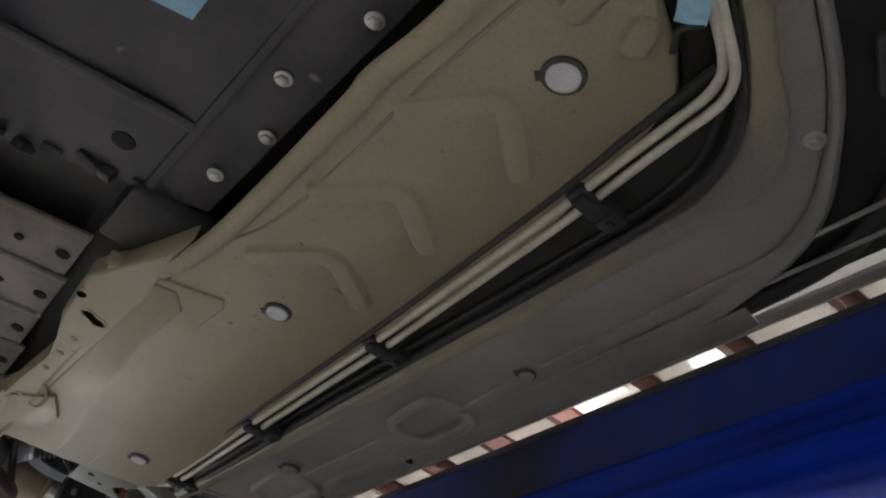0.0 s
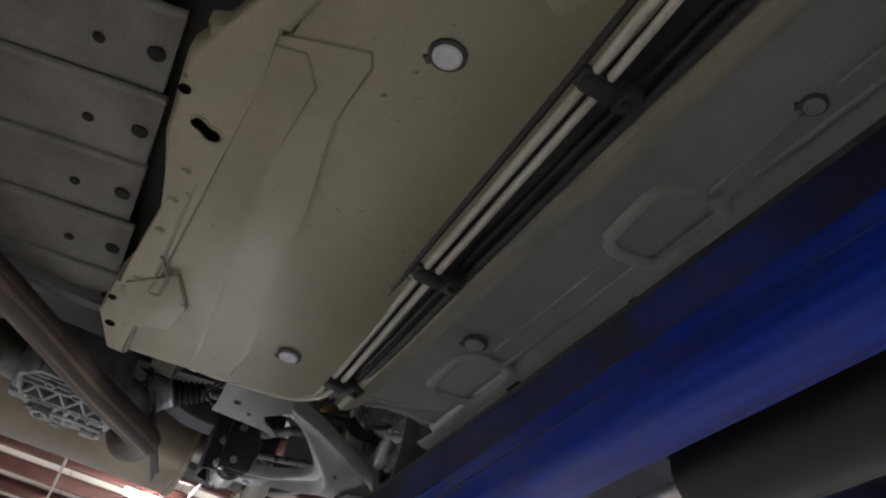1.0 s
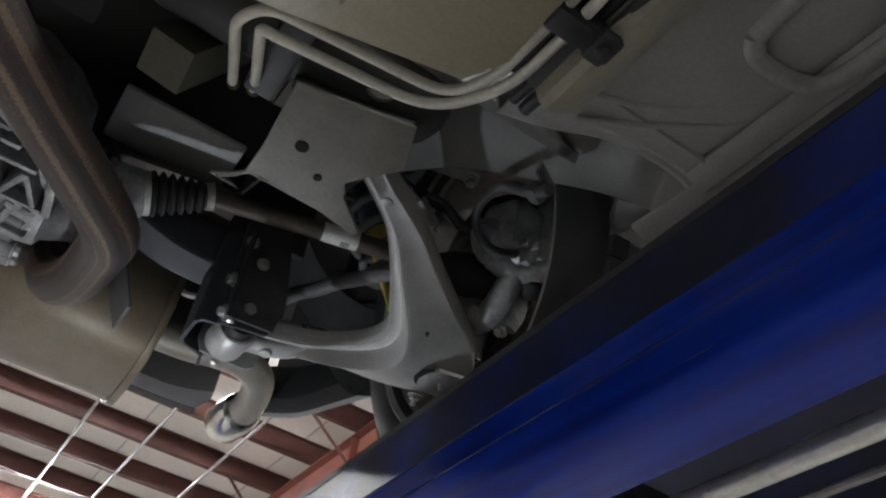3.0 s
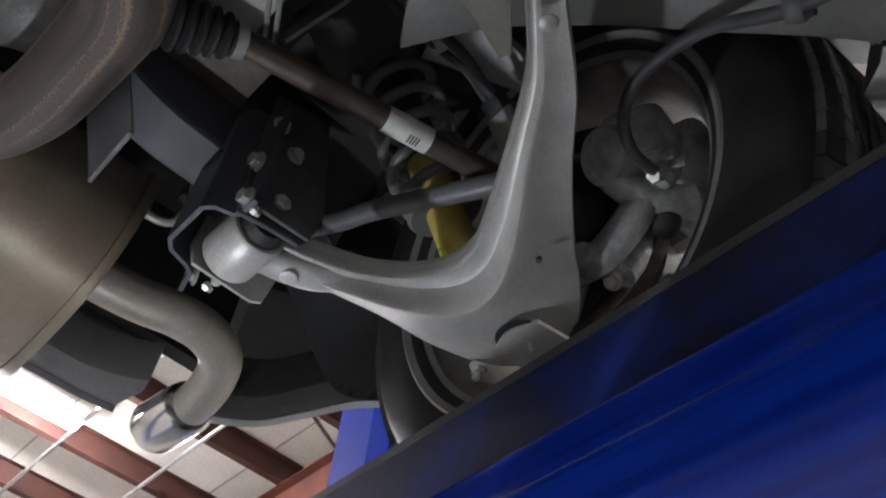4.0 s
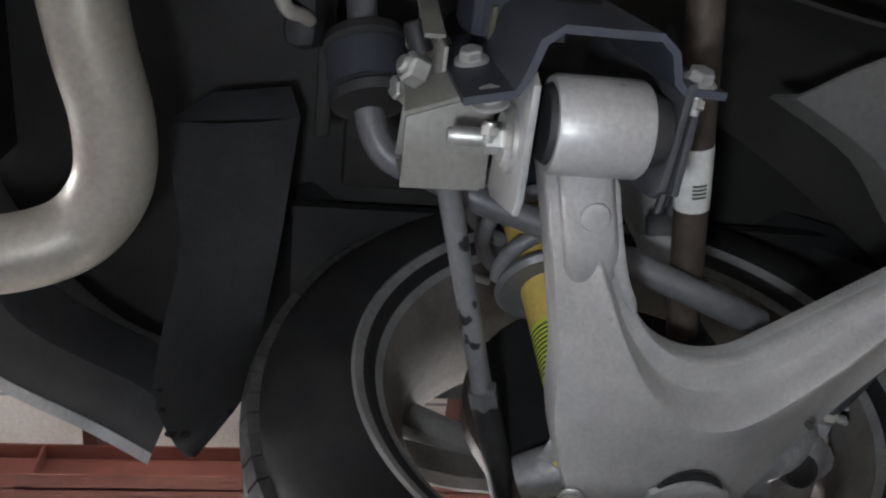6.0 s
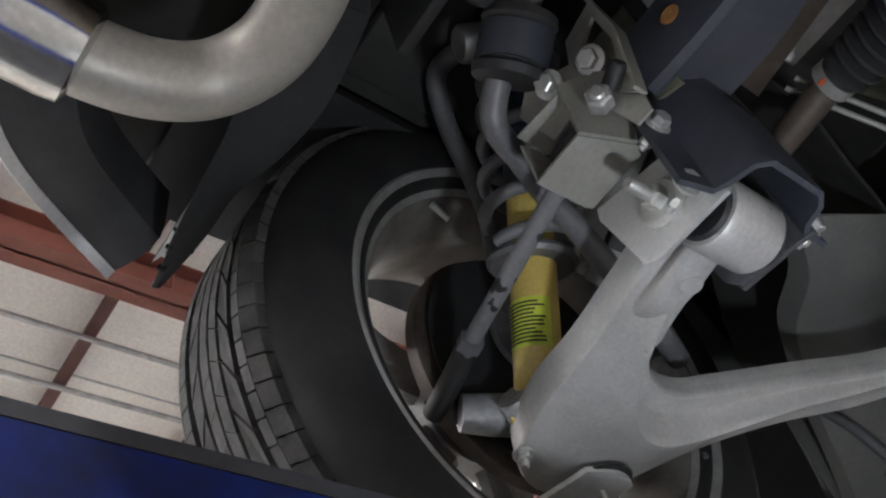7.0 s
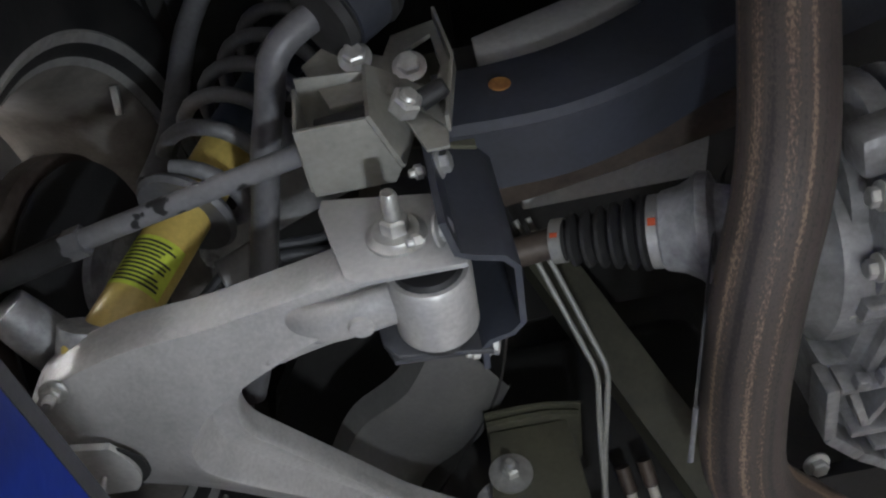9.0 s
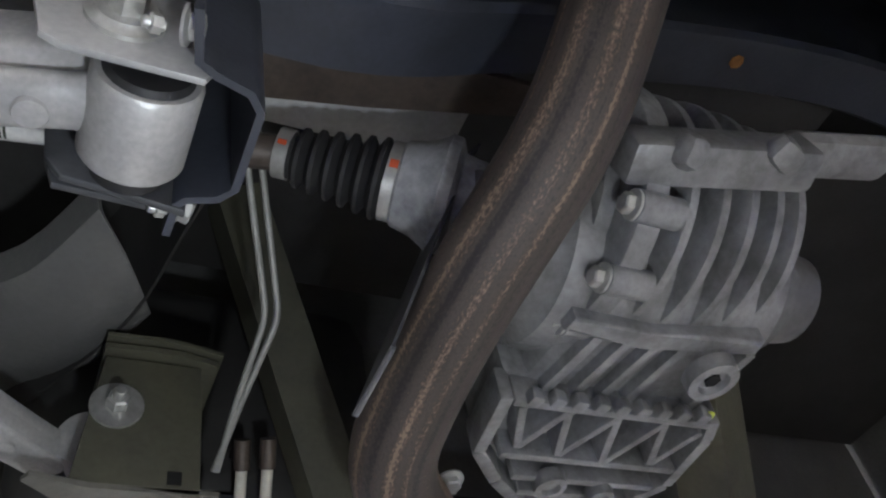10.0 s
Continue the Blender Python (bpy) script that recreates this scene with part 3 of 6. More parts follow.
for ps in (((-0.318, -1.223), (-0.24, -1.336), (-0.145, -1.255)), ((-0.311, -1.029), (-0.232, -1.134), (-0.135, -1.065)), ((-0.302, -0.846), (-0.219, -0.955), (-0.122, -0.889)),
           ((-0.271, -1.447), (-0.276, -1.535)), ((-0.195, -1.463), (-0.215, -1.51)), ((-0.33, -1.46), (-0.33, -1.55))):
    chevron(ps)


def plug(x, y, z, r=0.017, label="pale grey round floor plug in a dark sealer ring", material=None):
    ob = thing("floor_plug", label, "plug", "floor plugs", at=(x, y, z))
    bm = bmesh.new()
    lathe(bm, [(0, 0.002), (0.0, r * 1.3), (0.003, r * 1.28), (0.004, r)], (x, y, z), (0, 0, -1), 26)
    obox(bm, (x - r * 0.9, y + r, z - 0.001), (0.012, 0.009, 0.003), (0, 0, 40), 0.001)
    part("sealer_ring", bm, M_SEALER, ob, "dark sealer ring")
    part("cap", lathe(bmesh.new(), [(0.001, r), (0.006, r * 0.97), (0.0075, r * 0.8), (0.006, r * 0.5), (0.0055, 0.001)], (x, y, z), (0, 0, -1), 26), material or M_PLUG, ob)


plug(-0.222, -1.40, PZ, 0.019)
plug(-0.2, -0.768, PZ, 0.017)
plug(-0.118, -0.046, PZ - 0.001, 0.0165)
plug(0.127, -0.247, 1.968, 0.0165, "dull grey round plug in the sill", M_SILL)
plug(0.17, -0.92, 1.968, 0.012, "dull grey round plug in the sill", M_SILL)

# line channel, ridge and sill: strips that follow the bend of the lines at the front
def along(points, n=64):
    """Evenly spaced stations on a rounded line."""
    ps = smooth_path([(*p, 0) for p in points], 8)
    run = [0.0]
    for a, b in zip(ps, ps[1:]):
        run.append(run[-1] + (b - a).length)
    out, j = [], 0
    for i in range(n):
        s = run[-1] * i / (n - 1)
        while j < len(ps) - 2 and run[j + 1] < s:
            j += 1
        out.append(ps[j].lerp(ps[j + 1], min(1, (s - run[j]) / max(run[j + 1] - run[j], 1e-9))))
    return out


sill = thing("sill_panel", "grey painted car sill underside with pressed oval hatches", "sill panel", at=(0.15, -0.6, 1.97))
RIDGE = along([(0.034, 0.085), (0.034, -0.6), (0.035, -1.28), (0.022, -1.415), (-0.025, -1.485), (-0.078, -1.524), (-0.169, -1.58), (-0.4, -1.68)])
INNERLINE = along([(-0.066, 0.085), (-0.066, -0.6), (-0.07, -1.2), (-0.092, -1.39), (-0.125, -1.475), (-0.17, -1.51), (-0.25, -1.545), (-0.44, -1.6)])
RIM = along([(0.213, 0.085), (0.213, -0.6), (0.21, -1.1), (0.19, -1.29), (0.144, -1.425), (0.058, -1.516), (-0.023, -1.572), (-0.104, -1.613), (-0.36, -1.74)])


def strip(a, b, profile, name, material, label=""):
    """A pressed band between two lines; profile of (share of the way across, height)."""
    bm = bmesh.new()
    slab_grid(bm, [[(*(p.lerp(q, s).xy), z + 0.012 * max(0, p.y) / 0.12 * (1 if lift_end else 0)) for s, z in profile] for p, q in zip(a, b)], (0, 0, 0.004))
    return part(name, bm, material, sill, label)


lift_end = False
# channel floor coloured dark as the shade of its recess
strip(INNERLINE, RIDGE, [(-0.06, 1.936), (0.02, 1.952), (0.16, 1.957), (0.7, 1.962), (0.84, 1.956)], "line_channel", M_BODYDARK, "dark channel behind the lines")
strip(INNERLINE, RIDGE, [(0.83, 1.956), (0.88, 1.943), (0.97, 1.938), (1.06, 1.94), (1.2, 1.95), (1.38, 1.967)], "ridge", M_RIDGE, "beige grey ridge beside the channel")
lift_end = True
strip(RIDGE, RIM, [(0.17, 1.9635), (0.24, 1.9705), (0.6, 1.971), (0.9, 1.9705), (0.96, 1.972), (1.0, 1.977)], "sill_skin", M_SILL)
lift_end = False
strip(RIDGE, RIM, [(0.995, 1.976), (1.06, 1.968), (1.14, 1.966), (1.2, 1.974), (1.26, 1.99)], "front_rim", M_SILL, "raised rim round the sill")
bm = bmesh.new()
rows = []
for i in range(31):
    y = -1.28 + 0.049 * i
    q = max(0, y) / 0.12
    rows.append([(0.236, y, 1.971 + 0.012 * q), (0.25, y, 1.9655 + 0.012 * q), (0.268, y, 1.964 + 0.012 * q)])
slab_grid(bm, rows, (0, 0, 0.005))
part("outer_band", bm, M_SILL, sill)
bm = bmesh.new()
sheet(bm, [(0.264, 1.972), (0.267, 1.96), (0.271, 1.96), (0.275, 1.985), (0.32, 2.03), (0.40, 2.16), (0.43, 2.4)], -1.75, 0.112, 0.004)
part("pinch_weld", bm, M_SILL, sill, "folded sill edge")
hex_bolt(sill, (0.042, -1.515, 1.972), (0, 0, -1), 0.016, 0.008)
fl = thing("front_arch_liner", "black moulded liner of the front wheel arch", "arch liner", at=(0.1, -1.8, 2.0))
part("liner_skin", prism(bmesh.new(), [(0.262, -1.2), (0.262, -2.4), (-0.5, -2.4), (-0.5, -1.72), (-0.1, -1.62), (0.05, -1.53), (0.14, -1.44), (0.2, -1.3)], 1.995, 2.01, 2, 0.004), M_BLACK, fl)
part("liner_rib", tube(bmesh.new(), smooth_path([(0.25, -1.27, 1.99), (0.22, -1.45, 1.985), (0.1, -1.6, 1.985), (-0.1, -1.7, 1.985)]), 0.014, 10), M_BLACK, fl)
part("liner_bracket", obox(bmesh.new(), (0.02, -1.63, 1.985), (0.07, 0.05, 0.02), (0, 10, 30), 0.006), M_DARKGREY, fl, "dark grey bracket")
part("liner_boss", lathe(bmesh.new(), [(0, 0.03), (0.012, 0.028), (0.014, 0.018), (0.006, 0.016)], (0.09, -1.63, 1.99), (0, 0, -1), 24), M_BLACK, fl)
for y0 in (-0.655, -0.135):
    bm = bmesh.new()
    loop = [(0.135, y0 + 0.06), (0.128, y0 - 0.04), (0.15, y0 - 0.075), (0.19, y0 - 0.08), (0.222, y0 - 0.06), (0.224, y0 + 0.045), (0.2, y0 + 0.07), (0.155, y0 + 0.075)]
    pts = smooth_path([(*p, 1.969) for p in loop + loop[:1]], 4)
    tube(bm, pts, 0.0095, 10, flat=((0, 0, 1), 0.8))
    part("oval_bead", bm, M_BEAD, sill, "raised oval bead")
    hole = thing("sill_hole", "dark oval hole in the sill", "hole", "sill holes", at=(0.242, y0 - 0.02, 1.968))
    bm = bmesh.new()
    lathe(bm, [(0, 0.014), (0.002, 0.014), (0.002, 0.001)], (0, 0, 0), (0, 0, 1), 20)
    bm.transform(pose(0.243, y0 - 0.045 if y0 > -0.3 else y0 + 0.145, 1.9655, 0, 12, 0) @ Matrix.Diagonal((0.6, 1.5 if y0 > -0.3 else 0.6, 1, 1)))
    part("hole_rim", bm, M_BLACKHOLE, hole)
bm = bmesh.new()
for a, b in (((0.165, -0.58), (0.165, -0.25)), ((0.2, -0.58), (0.2, -0.22)), ((0.165, -1.7), (0.172, -0.95)), ((0.172, -0.9), (0.18, -0.74)), ((0.21, -1.6), (0.2, -0.8))):
    tube(bm, [(*a, 1.97), (*b, 1.97)], 0.0035, 6)
part("seam_bead", bm, M_SILL, sill)
part("hook", obox(obox(bmesh.new(), (0.2, -0.74, 1.966), (0.03, 0.02, 0.012), (0, 0, 30), 0.004), (0.205, -0.22, 1.966), (0.024, 0.016, 0.012), (0, 0, 20), 0.004), M_SILL, sill)

# rear end of the sill towards the wheel arch
bm = bmesh.new()
END = smooth_path([(0.02, 0.15, 0), (0.075, 0.132, 0), (0.13, 0.106, 0), (0.19, 0.098, 0), (0.225, 0.1, 0), (0.25, 0.106, 0), (0.268, 0.112, 0)], 4)
rows = [[(p.x, 0.06 + (p.y - 0.06) * u, 1.974 + 0.012 * u + 0.004 * math.sin(9 * u)) for u in (0, 0.3, 0.6, 0.85, 1.0)] + [(p.x + 0.002, p.y + 0.008, 1.995), (p.x + 0.002, p.y + 0.012, 2.03), (p.x, p.y + 0.03, 2.09)] for p in END]
slab_grid(bm, rows, (0, -0.003, 0.004))
part("arch_lip", bm, M_SILL, sill)
for k in range(2):
    bm = bmesh.new()
    tube(bm, smooth_path([(0.06 + 0.02 * k, 0.07 + 0.03 * k, 1.9765), (0.12, 0.045 + 0.03 * k, 1.9765), (0.17, 0.0 + 0.035 * k, 1.975), (0.205, -0.06 + 0.06 * k, 1.9745)]), 0.004, 8)
    part("end_crease", bm, M_SILL, sill)

# fuel and brake lines
CL = [(x - 0.011, y, z) for x, y, z in [(-0.34, -1.64, 1.935), (-0.18, -1.566, 1.926), (-0.09, -1.519, 1.925), (-0.081, -1.4, 1.925), (-0.066, -1.25, 1.926), (-0.041, -0.833, 1.926), (-0.026, -0.41, 1.928), (-0.004, -0.02, 1.94), (0.0, 0.10, 1.958), (-0.03, 0.165, 1.968), (-0.205, 0.178, 1.958), (-0.222, 0.20, 1.962), (-0.195, 0.30, 2.01), (-0.185, 0.36, 2.06)]]
for k in range(2):
    line = []
    for i, (x, y, z) in enumerate(CL):
        d = (0.009 if k else -0.009)
        if i in (9, 10):
            line.append((x + (0 if i == 9 else d * 1.2), y + d * 1.4, z))
        elif i in (11, 12, 13):
            line.append((x + d * 1.3, y - 0.006 * k, z))
        else:
            line.append((x + d, y, z))
    ob = thing("fluid_line", "pale coated metal fluid line under the floor", "fluid line", "fluid lines", at=line[5])
    part("pipe", tube(bmesh.new(), bent_path(line, 0.04), 0.0057, 12), M_LINE, ob)
    x, y, z = line[-1]
    part("end_fitting", tube(bmesh.new(), [(x, y, z), (x + 0.004, y + 0.02, z + 0.02)], 0.008, 10), M_SHAFT, ob, "brown end fitting")
edge = [(x - 0.026, y, z + 0.004) for x, y, z in CL[2:9]]
tagged(part("edge_strip", tube(bmesh.new(), smooth_path(edge), 0.006, 8), M_BLACK), "black rubber strip along the pan's edge", "rubber strip")
hose = thing("channel_hose", "black hose in the channel beside the lines", "hose", at=(0.02, -0.6, 1.95))
part("hose_run", tube(bmesh.new(), smooth_path([(-0.2, -1.585, 1.945), (-0.1, -1.525, 1.942), (-0.045, -1.48, 1.941), (-0.005, -1.4, 1.94), (0.012, -1.2, 1.942), (0.014, -0.6, 1.942), (0.024, -0.1, 1.945), (0.03, 0.12, 1.97)]), 0.007, 10), M_BLACK, hose)
part("hose_run", tube(bmesh.new(), smooth_path([(-0.2, -1.57, 1.95), (-0.11, -1.515, 1.95), (-0.06, -1.465, 1.95), (-0.02, -1.39, 1.95), (-0.004, -1.2, 1.951), (0.0, -0.6, 1.951), (0.011, -0.1, 1.954), (0.016, 0.12, 1.975)]), 0.006, 10), M_BLACK, hose)


def line_clip(x, y, z):
    ob = thing("line_clip", "black plastic clip holding the lines", "clip", "line clips", at=(x, y, z))
    bm = bmesh.new()
    box(bm, (x - 0.028, y - 0.014, z - 0.005), (x + 0.05, y + 0.014, z + 0.014), 0.004)
    box(bm, (x - 0.022, y - 0.011, z - 0.013), (x + 0.018, y + 0.011, z - 0.003), 0.004)
    box(bm, (x + 0.024, y - 0.017, z - 0.008), (x + 0.046, y + 0.017, z + 0.004), 0.004)
    part("clip_body", bm, M_BLACK, ob)
    part("clip_pin", lathe(bmesh.new(), [(0, 0.006), (0.004, 0.006), (0.006, 0.003)], (x + 0.035, y, z - 0.008), (0, 0, -1), 12), M_BLACK, ob)


for p in ((-0.066, -1.296, 1.922), (-0.041, -0.833, 1.924), (-0.026, -0.411, 1.926), (-0.003, 0.0, 1.939)):
    line_clip(p[0] - 0.008, *p[1:])

bm = bmesh.new()
rows = [[(-0.19 + 0.026 * (j / 5 - 0.5) - 0.024 * i / 8, -1.535 - 0.016 * (j / 5 - 0.5) - 0.028 * i / 8, 1.908 + 0.016 * (1 - math.sin(math.pi * (0.15 + 0.7 * i / 8)))) for j in range(6)] for i in range(9)]
slab_grid(bm, rows, (0, 0, 0.0012))
tape = thing("tape_flag", "pale blue curled tape flag on the lines", "tape", at=(-0.2, -1.55, 1.91))
part("blue_strip", bm, M_PALEBLUE, tape)
part("tape_edge", tube(bmesh.new(), smooth_path([(-0.171, -1.499, 1.926), (-0.183, -1.513, 1.924), (-0.189, -1.523, 1.921), (-0.187, -1.535, 1.918), (-0.181, -1.546, 1.915)]), 0.0035, 8), M_BLACK, tape, "dark curled edge")
# thin pale blue patch, slightly uneven
bm = bmesh.new()
slab_grid(bm, [[(-0.60 + 0.012 * i, -1.135 + 0.012 * j - 0.003 * i, 1.9835 + 0.0004 * (i % 2)) for j in range(5)] for i in range(6)], (0, 0, 0.0008))
patch = thing("blue_patch", "pale blue patch on the dark shield", "tape", at=(-0.57, -1.11, 1.983))
part("blue_strip", bm, M_PALEBLUE, patch)

# ---- tunnel: front shield, ribbed shields, tunnel walls ----
sh = thing("tunnel_heat_shield", "dark grey stamped tunnel shield with bolts and holes", "heat shield", at=(-0.55, -1.3, 1.985))
bm = bmesh.new()
rows = []
for i in range(31):
    y = -2.6 + 0.0596 * i
    rows.append([(-0.76, y, 2.02), (-0.70, y, 1.99), (-0.62, y, 1.985), (-0.56, y, 1.985), (-0.50, y, 1.985), (-0.462, y, 1.975), (-0.452, y, 1.972), (-0.44, y, 1.978), (-0.37, y, 1.978)])
rows[-1] = [(x, -0.695 - (x + 0.65) * 0.44, z) for x, y, z in rows[-1]]
slab_grid(bm, rows, (0, 0, 0.004))
part("shield_skin", bm, M_DARKSHIELD, sh)
for ps in (((-0.73, -0.90), (-0.455, -0.955)), ((-0.73, -1.35), (-0.46, -1.4)), ((-0.452, -2.5), (-0.457, -0.8))):
    bm = bmesh.new()
    tube(bm, [(*ps[0], 1.984), (*ps[1], 1.976)], 0.009, 8, flat=((0, 0, 1), 0.7))
    part("stiffening_bead", bm, M_DARKSHIELD, sh)
for x, y in ((-0.385, -1.02), (-0.42, -1.12), (-0.39, -1.27), (-0.40, -0.9), (-0.5, -1.25)):
    hex_bolt(sh, (x, y, 1.976), (0, 0, -1), 0.015, 0.006)
for x, y, r in ((-0.52, -0.842, 0.017), (-0.6, -1.45, 0.013)):
    bm = bmesh.new()
    lathe(bm, [(0, r), (0.002, r), (0.002, 0.001)], (x, y, 1.9835), (0, 0, 1), 20)
    part("shield_hole", bm, M_BLACKHOLE, sh, "dark hole")
for i in range(9):
    bm = bmesh.new()
    obox(bm, (-0.75 + 0.04 * i + 0.008 * (i % 2), -0.66 - 0.0176 * i - 0.008 * (i % 3), 1.982), (0.022 + 0.008 * (i % 3), 0.014 + 0.006 * (i % 4), 0.016), (14 * i, 9 * (i % 4), -22 + 17 * (i % 3)), 0.004)
    part("torn_edge", bm, M_DARKSHIELD, sh)

rib = thing("ribbed_tunnel_shield", "dusty beige tunnel shield in overlapping ribbed panels", "heat shield", at=(-0.55, -0.2, 1.99))
for i in range(1, 6):
    y0 = -0.72 + 0.155 * i
    xr = (-0.47, -0.468, -0.455, -0.448, -0.432, -0.41, -0.41)[i]
    bm = bmesh.new()
    prism(bm, [(-0.78, y0 + 0.045), (xr, y0 - 0.02), (xr + 0.004, y0 + 0.132), (-0.78, y0 + 0.197)], 1.988 + 0.002 * (i % 2), 1.996 + 0.002 * (i % 2), 2, 0.003)
    part("panel", bm, M_TUNNEL, rib)
    bm = bmesh.new()
    tube(bm, [(-0.78, y0 + 0.047, 1.988), (xr, y0 - 0.018, 1.988)], 0.007, 8, flat=((0, 0, 1), 0.8))
    part("panel_lip", bm, M_TUNNEL, rib)
    for dx, dy, r in ((-0.02, 0.065, 0.012), (-0.09, 0.085, 0.008)):
        bm = bmesh.new()
        lathe(bm, [(-0.001, r), (0.001, r), (0.001, 0.001)], (xr + dx, y0 + dy, 1.987), (0, 0, 1), 18)
        part("panel_hole", bm, M_BLACKHOLE, rib, "dark round hole")
bm = bmesh.new()
box(bm, (-0.82, -2.6, 2.03), (-0.36, 0.36, 2.045))
box(bm, (-0.475, -0.8, 1.955), (-0.35, -0.655, 2.03), 0.01)
tagged(part("tunnel_roof", bm, M_BLACK), "black tunnel roof above the shields", "tunnel", kind="structure")

# other half of the floor, beyond the tunnel
bm = bmesh.new()
prism(bm, [(-0.80, -2.6), (-1.32, -2.6), (-1.32, 0.1), (-0.85, 0.17), (-0.80, 0.1)], PZ, PZ + 0.04, 2, 0.01)
part("far_sheet", bm, M_PAN, pan)

# upper body that closes the view over the suspension
body = thing("car_body", "dark car body shell over the rear axle, toned for shade", "car body", at=(-0.5, 0.6, 2.5))
# boot floor coloured near black for the shade up there
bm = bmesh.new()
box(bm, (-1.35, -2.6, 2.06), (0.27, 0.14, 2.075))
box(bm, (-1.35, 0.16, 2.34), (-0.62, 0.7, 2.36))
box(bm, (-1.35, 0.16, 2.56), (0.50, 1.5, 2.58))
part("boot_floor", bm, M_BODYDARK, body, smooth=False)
bm = bmesh.new()
box(bm, (-1.35, 0.13, 1.97), (-0.28, 0.15, 2.56))
box(bm, (-0.28, 0.20, 2.07), (0.24, 0.215, 2.56))
# far side wall, unseen, added to close off the bright ceiling
box(bm, (-1.4, -2.6, 1.98), (-1.36, 1.5, 2.6))
box(bm, (-0.29, 0.145, 2.07), (-0.275, 0.21, 2.56))
part("seat_bulkhead", bm, M_GREYBODY, body, "grey rear wall of the floor", smooth=False)

# ---- rear suspension ----
# lower control arm: cast A-arm, flat underside, ribs along both legs
ZA = 2.003
arm = thing("control_arm", "cast aluminium A-shaped lower control arm, satin and slightly stained", "control arm", at=(0.1, 0.62, ZA))
INNER = [(-0.014, 0.7325, 2.013), (0.003, 0.7305, 2.015), (0.045, 0.717, 2.018), (0.085, 0.704, 2.022), (0.118, 0.685, 2.027), (0.142, 0.66, 2.03), (0.153, 0.63, 2.03), (0.151, 0.6, 2.03), (0.136, 0.572, 2.03), (0.111, 0.532, 2.029), (0.077, 0.481, 2.026), (0.04, 0.431, 2.022), (-0.005, 0.39, 2.018), (-0.04, 0.362, 2.016)]
CREST = [(-0.014, 0.757, 1.997), (0.003, 0.752, 2.004), (0.042, 0.741, 2.006), (0.082, 0.724, 2.004), (0.127, 0.702, 2.001), (0.167, 0.674, 1.999), (0.19, 0.641, 1.998), (0.192, 0.61, 1.998), (0.18, 0.58, 1.999), (0.15, 0.539, 2.0), (0.106, 0.488, 2.001), (0.06, 0.43, 2.002), (0.005, 0.382, 2.003), (-0.032, 0.352, 2.005)]
OUTER = [(-0.014, 0.7835, 2.008), (0.003, 0.774, 2.006), (0.045, 0.763, 2.005), (0.09, 0.752, 2.006), (0.15, 0.739, 2.007), (0.22, 0.73, 2.008), (0.29, 0.70, 2.007), (0.318, 0.645, 2.007), (0.29, 0.58, 2.012), (0.215, 0.525, 2.022), (0.145, 0.47, 2.024), (0.084, 0.413, 2.018), (0.017, 0.366, 2.014), (-0.02, 0.338, 2.013)]


def web_rise(s):
    """Height across the web: a nearly flat floor, a fillet, then the rounded crest."""
    if s < 0.55:
        return 0.22 * s
    q = min(1, (s - 0.55) / 0.38)
    return 0.121 + 0.879 * (0.6 * q + 0.4 * (3 * q * q - 2 * q ** 3)) - 0.03 * max(0, s - 0.9)


def settle(points, base, front):
    """The arm rises towards its outer edge and its front leg."""
    out = []
    for x, y, z in points:
        f = min(1, max(0, (0.62 - y) / 0.16))
        out.append((x + 0.006, y + 0.014 - 0.008 * f, z + base + front * f))
    return out


INNER, CREST, OUTER = settle(INNER, 0.012, 0.016), settle(CREST, 0.009, 0.026), settle(OUTER, 0.031, -0.006)
bm = bmesh.new()
rows = []
for i, c, o in zip(smooth_path(INNER, 5), smooth_path(CREST, 5), smooth_path(OUTER, 5)):
    row = [i + Vector((0, 0, 0.016)), i + (i - c).normalized() * 0.002 + Vector((0, 0, 0.004)), i]
    for s in (0.05, 0.1, 0.25, 0.4, 0.5, 0.56, 0.63, 0.71, 0.79, 0.87, 0.94):
        p = i.lerp(c, s)
        row.append(Vector((p.x, p.y, i.z + (c.z - i.z) * web_rise(s) - 0.0022 * math.exp(-((s - 0.05) / 0.06) ** 2))))
    row.append(c)
    for s in (0.08, 0.2, 0.4, 0.65, 0.85, 0.95):
        p = c.lerp(o, s)
        row.append(Vector((p.x, p.y, c.z + (o.z - c.z) * s ** 1.3 + 0.0048 * min(1, max(0.25, (c.x - 0.03) / 0.05)) * math.sin(math.pi * s))))
    row += [o, o + (o - c).normalized() * 0.002 + Vector((0, 0, 0.005)), o + Vector((0, 0, 0.03))]
    rows.append(row)
slab_grid(bm, rows, (0, 0, 0.008))
part("arm_body", bm, M_ALU, arm)
ZA += 0.012


def rail(points, r, name="rib"):
    bm = bmesh.new()
    tube(bm, smooth_path(points, 5), lambda s: r * 1.45 * min(1, 0.2 + 7 * s, 0.2 + 7 * (1 - s)), 14, flat=((0, 0, 1), 0.5))
    part(name, bm, M_ALU, arm)


# raised edges of the leg that runs to the eye
rail([(0.01, 0.745, 2.024), (0.051, 0.7345, 2.025), (0.088, 0.722, 2.028), (0.116, 0.706, 2.034)], 0.003, "leg_edge")
# ball joint seat with its stud; a black disc paints the pocket's shade
POCKET = (0.262, 0.643, 2.013)
part("joint_pocket", lathe(bmesh.new(), [(0, 0.001), (0, 0.029), (0.0025, 0.028), (0.003, 0.001)], POCKET, (0.1, 0, -1), 30), M_BLACKHOLE, arm, "black disc for the joint pocket's shade")
bm = bmesh.new()
rows = []
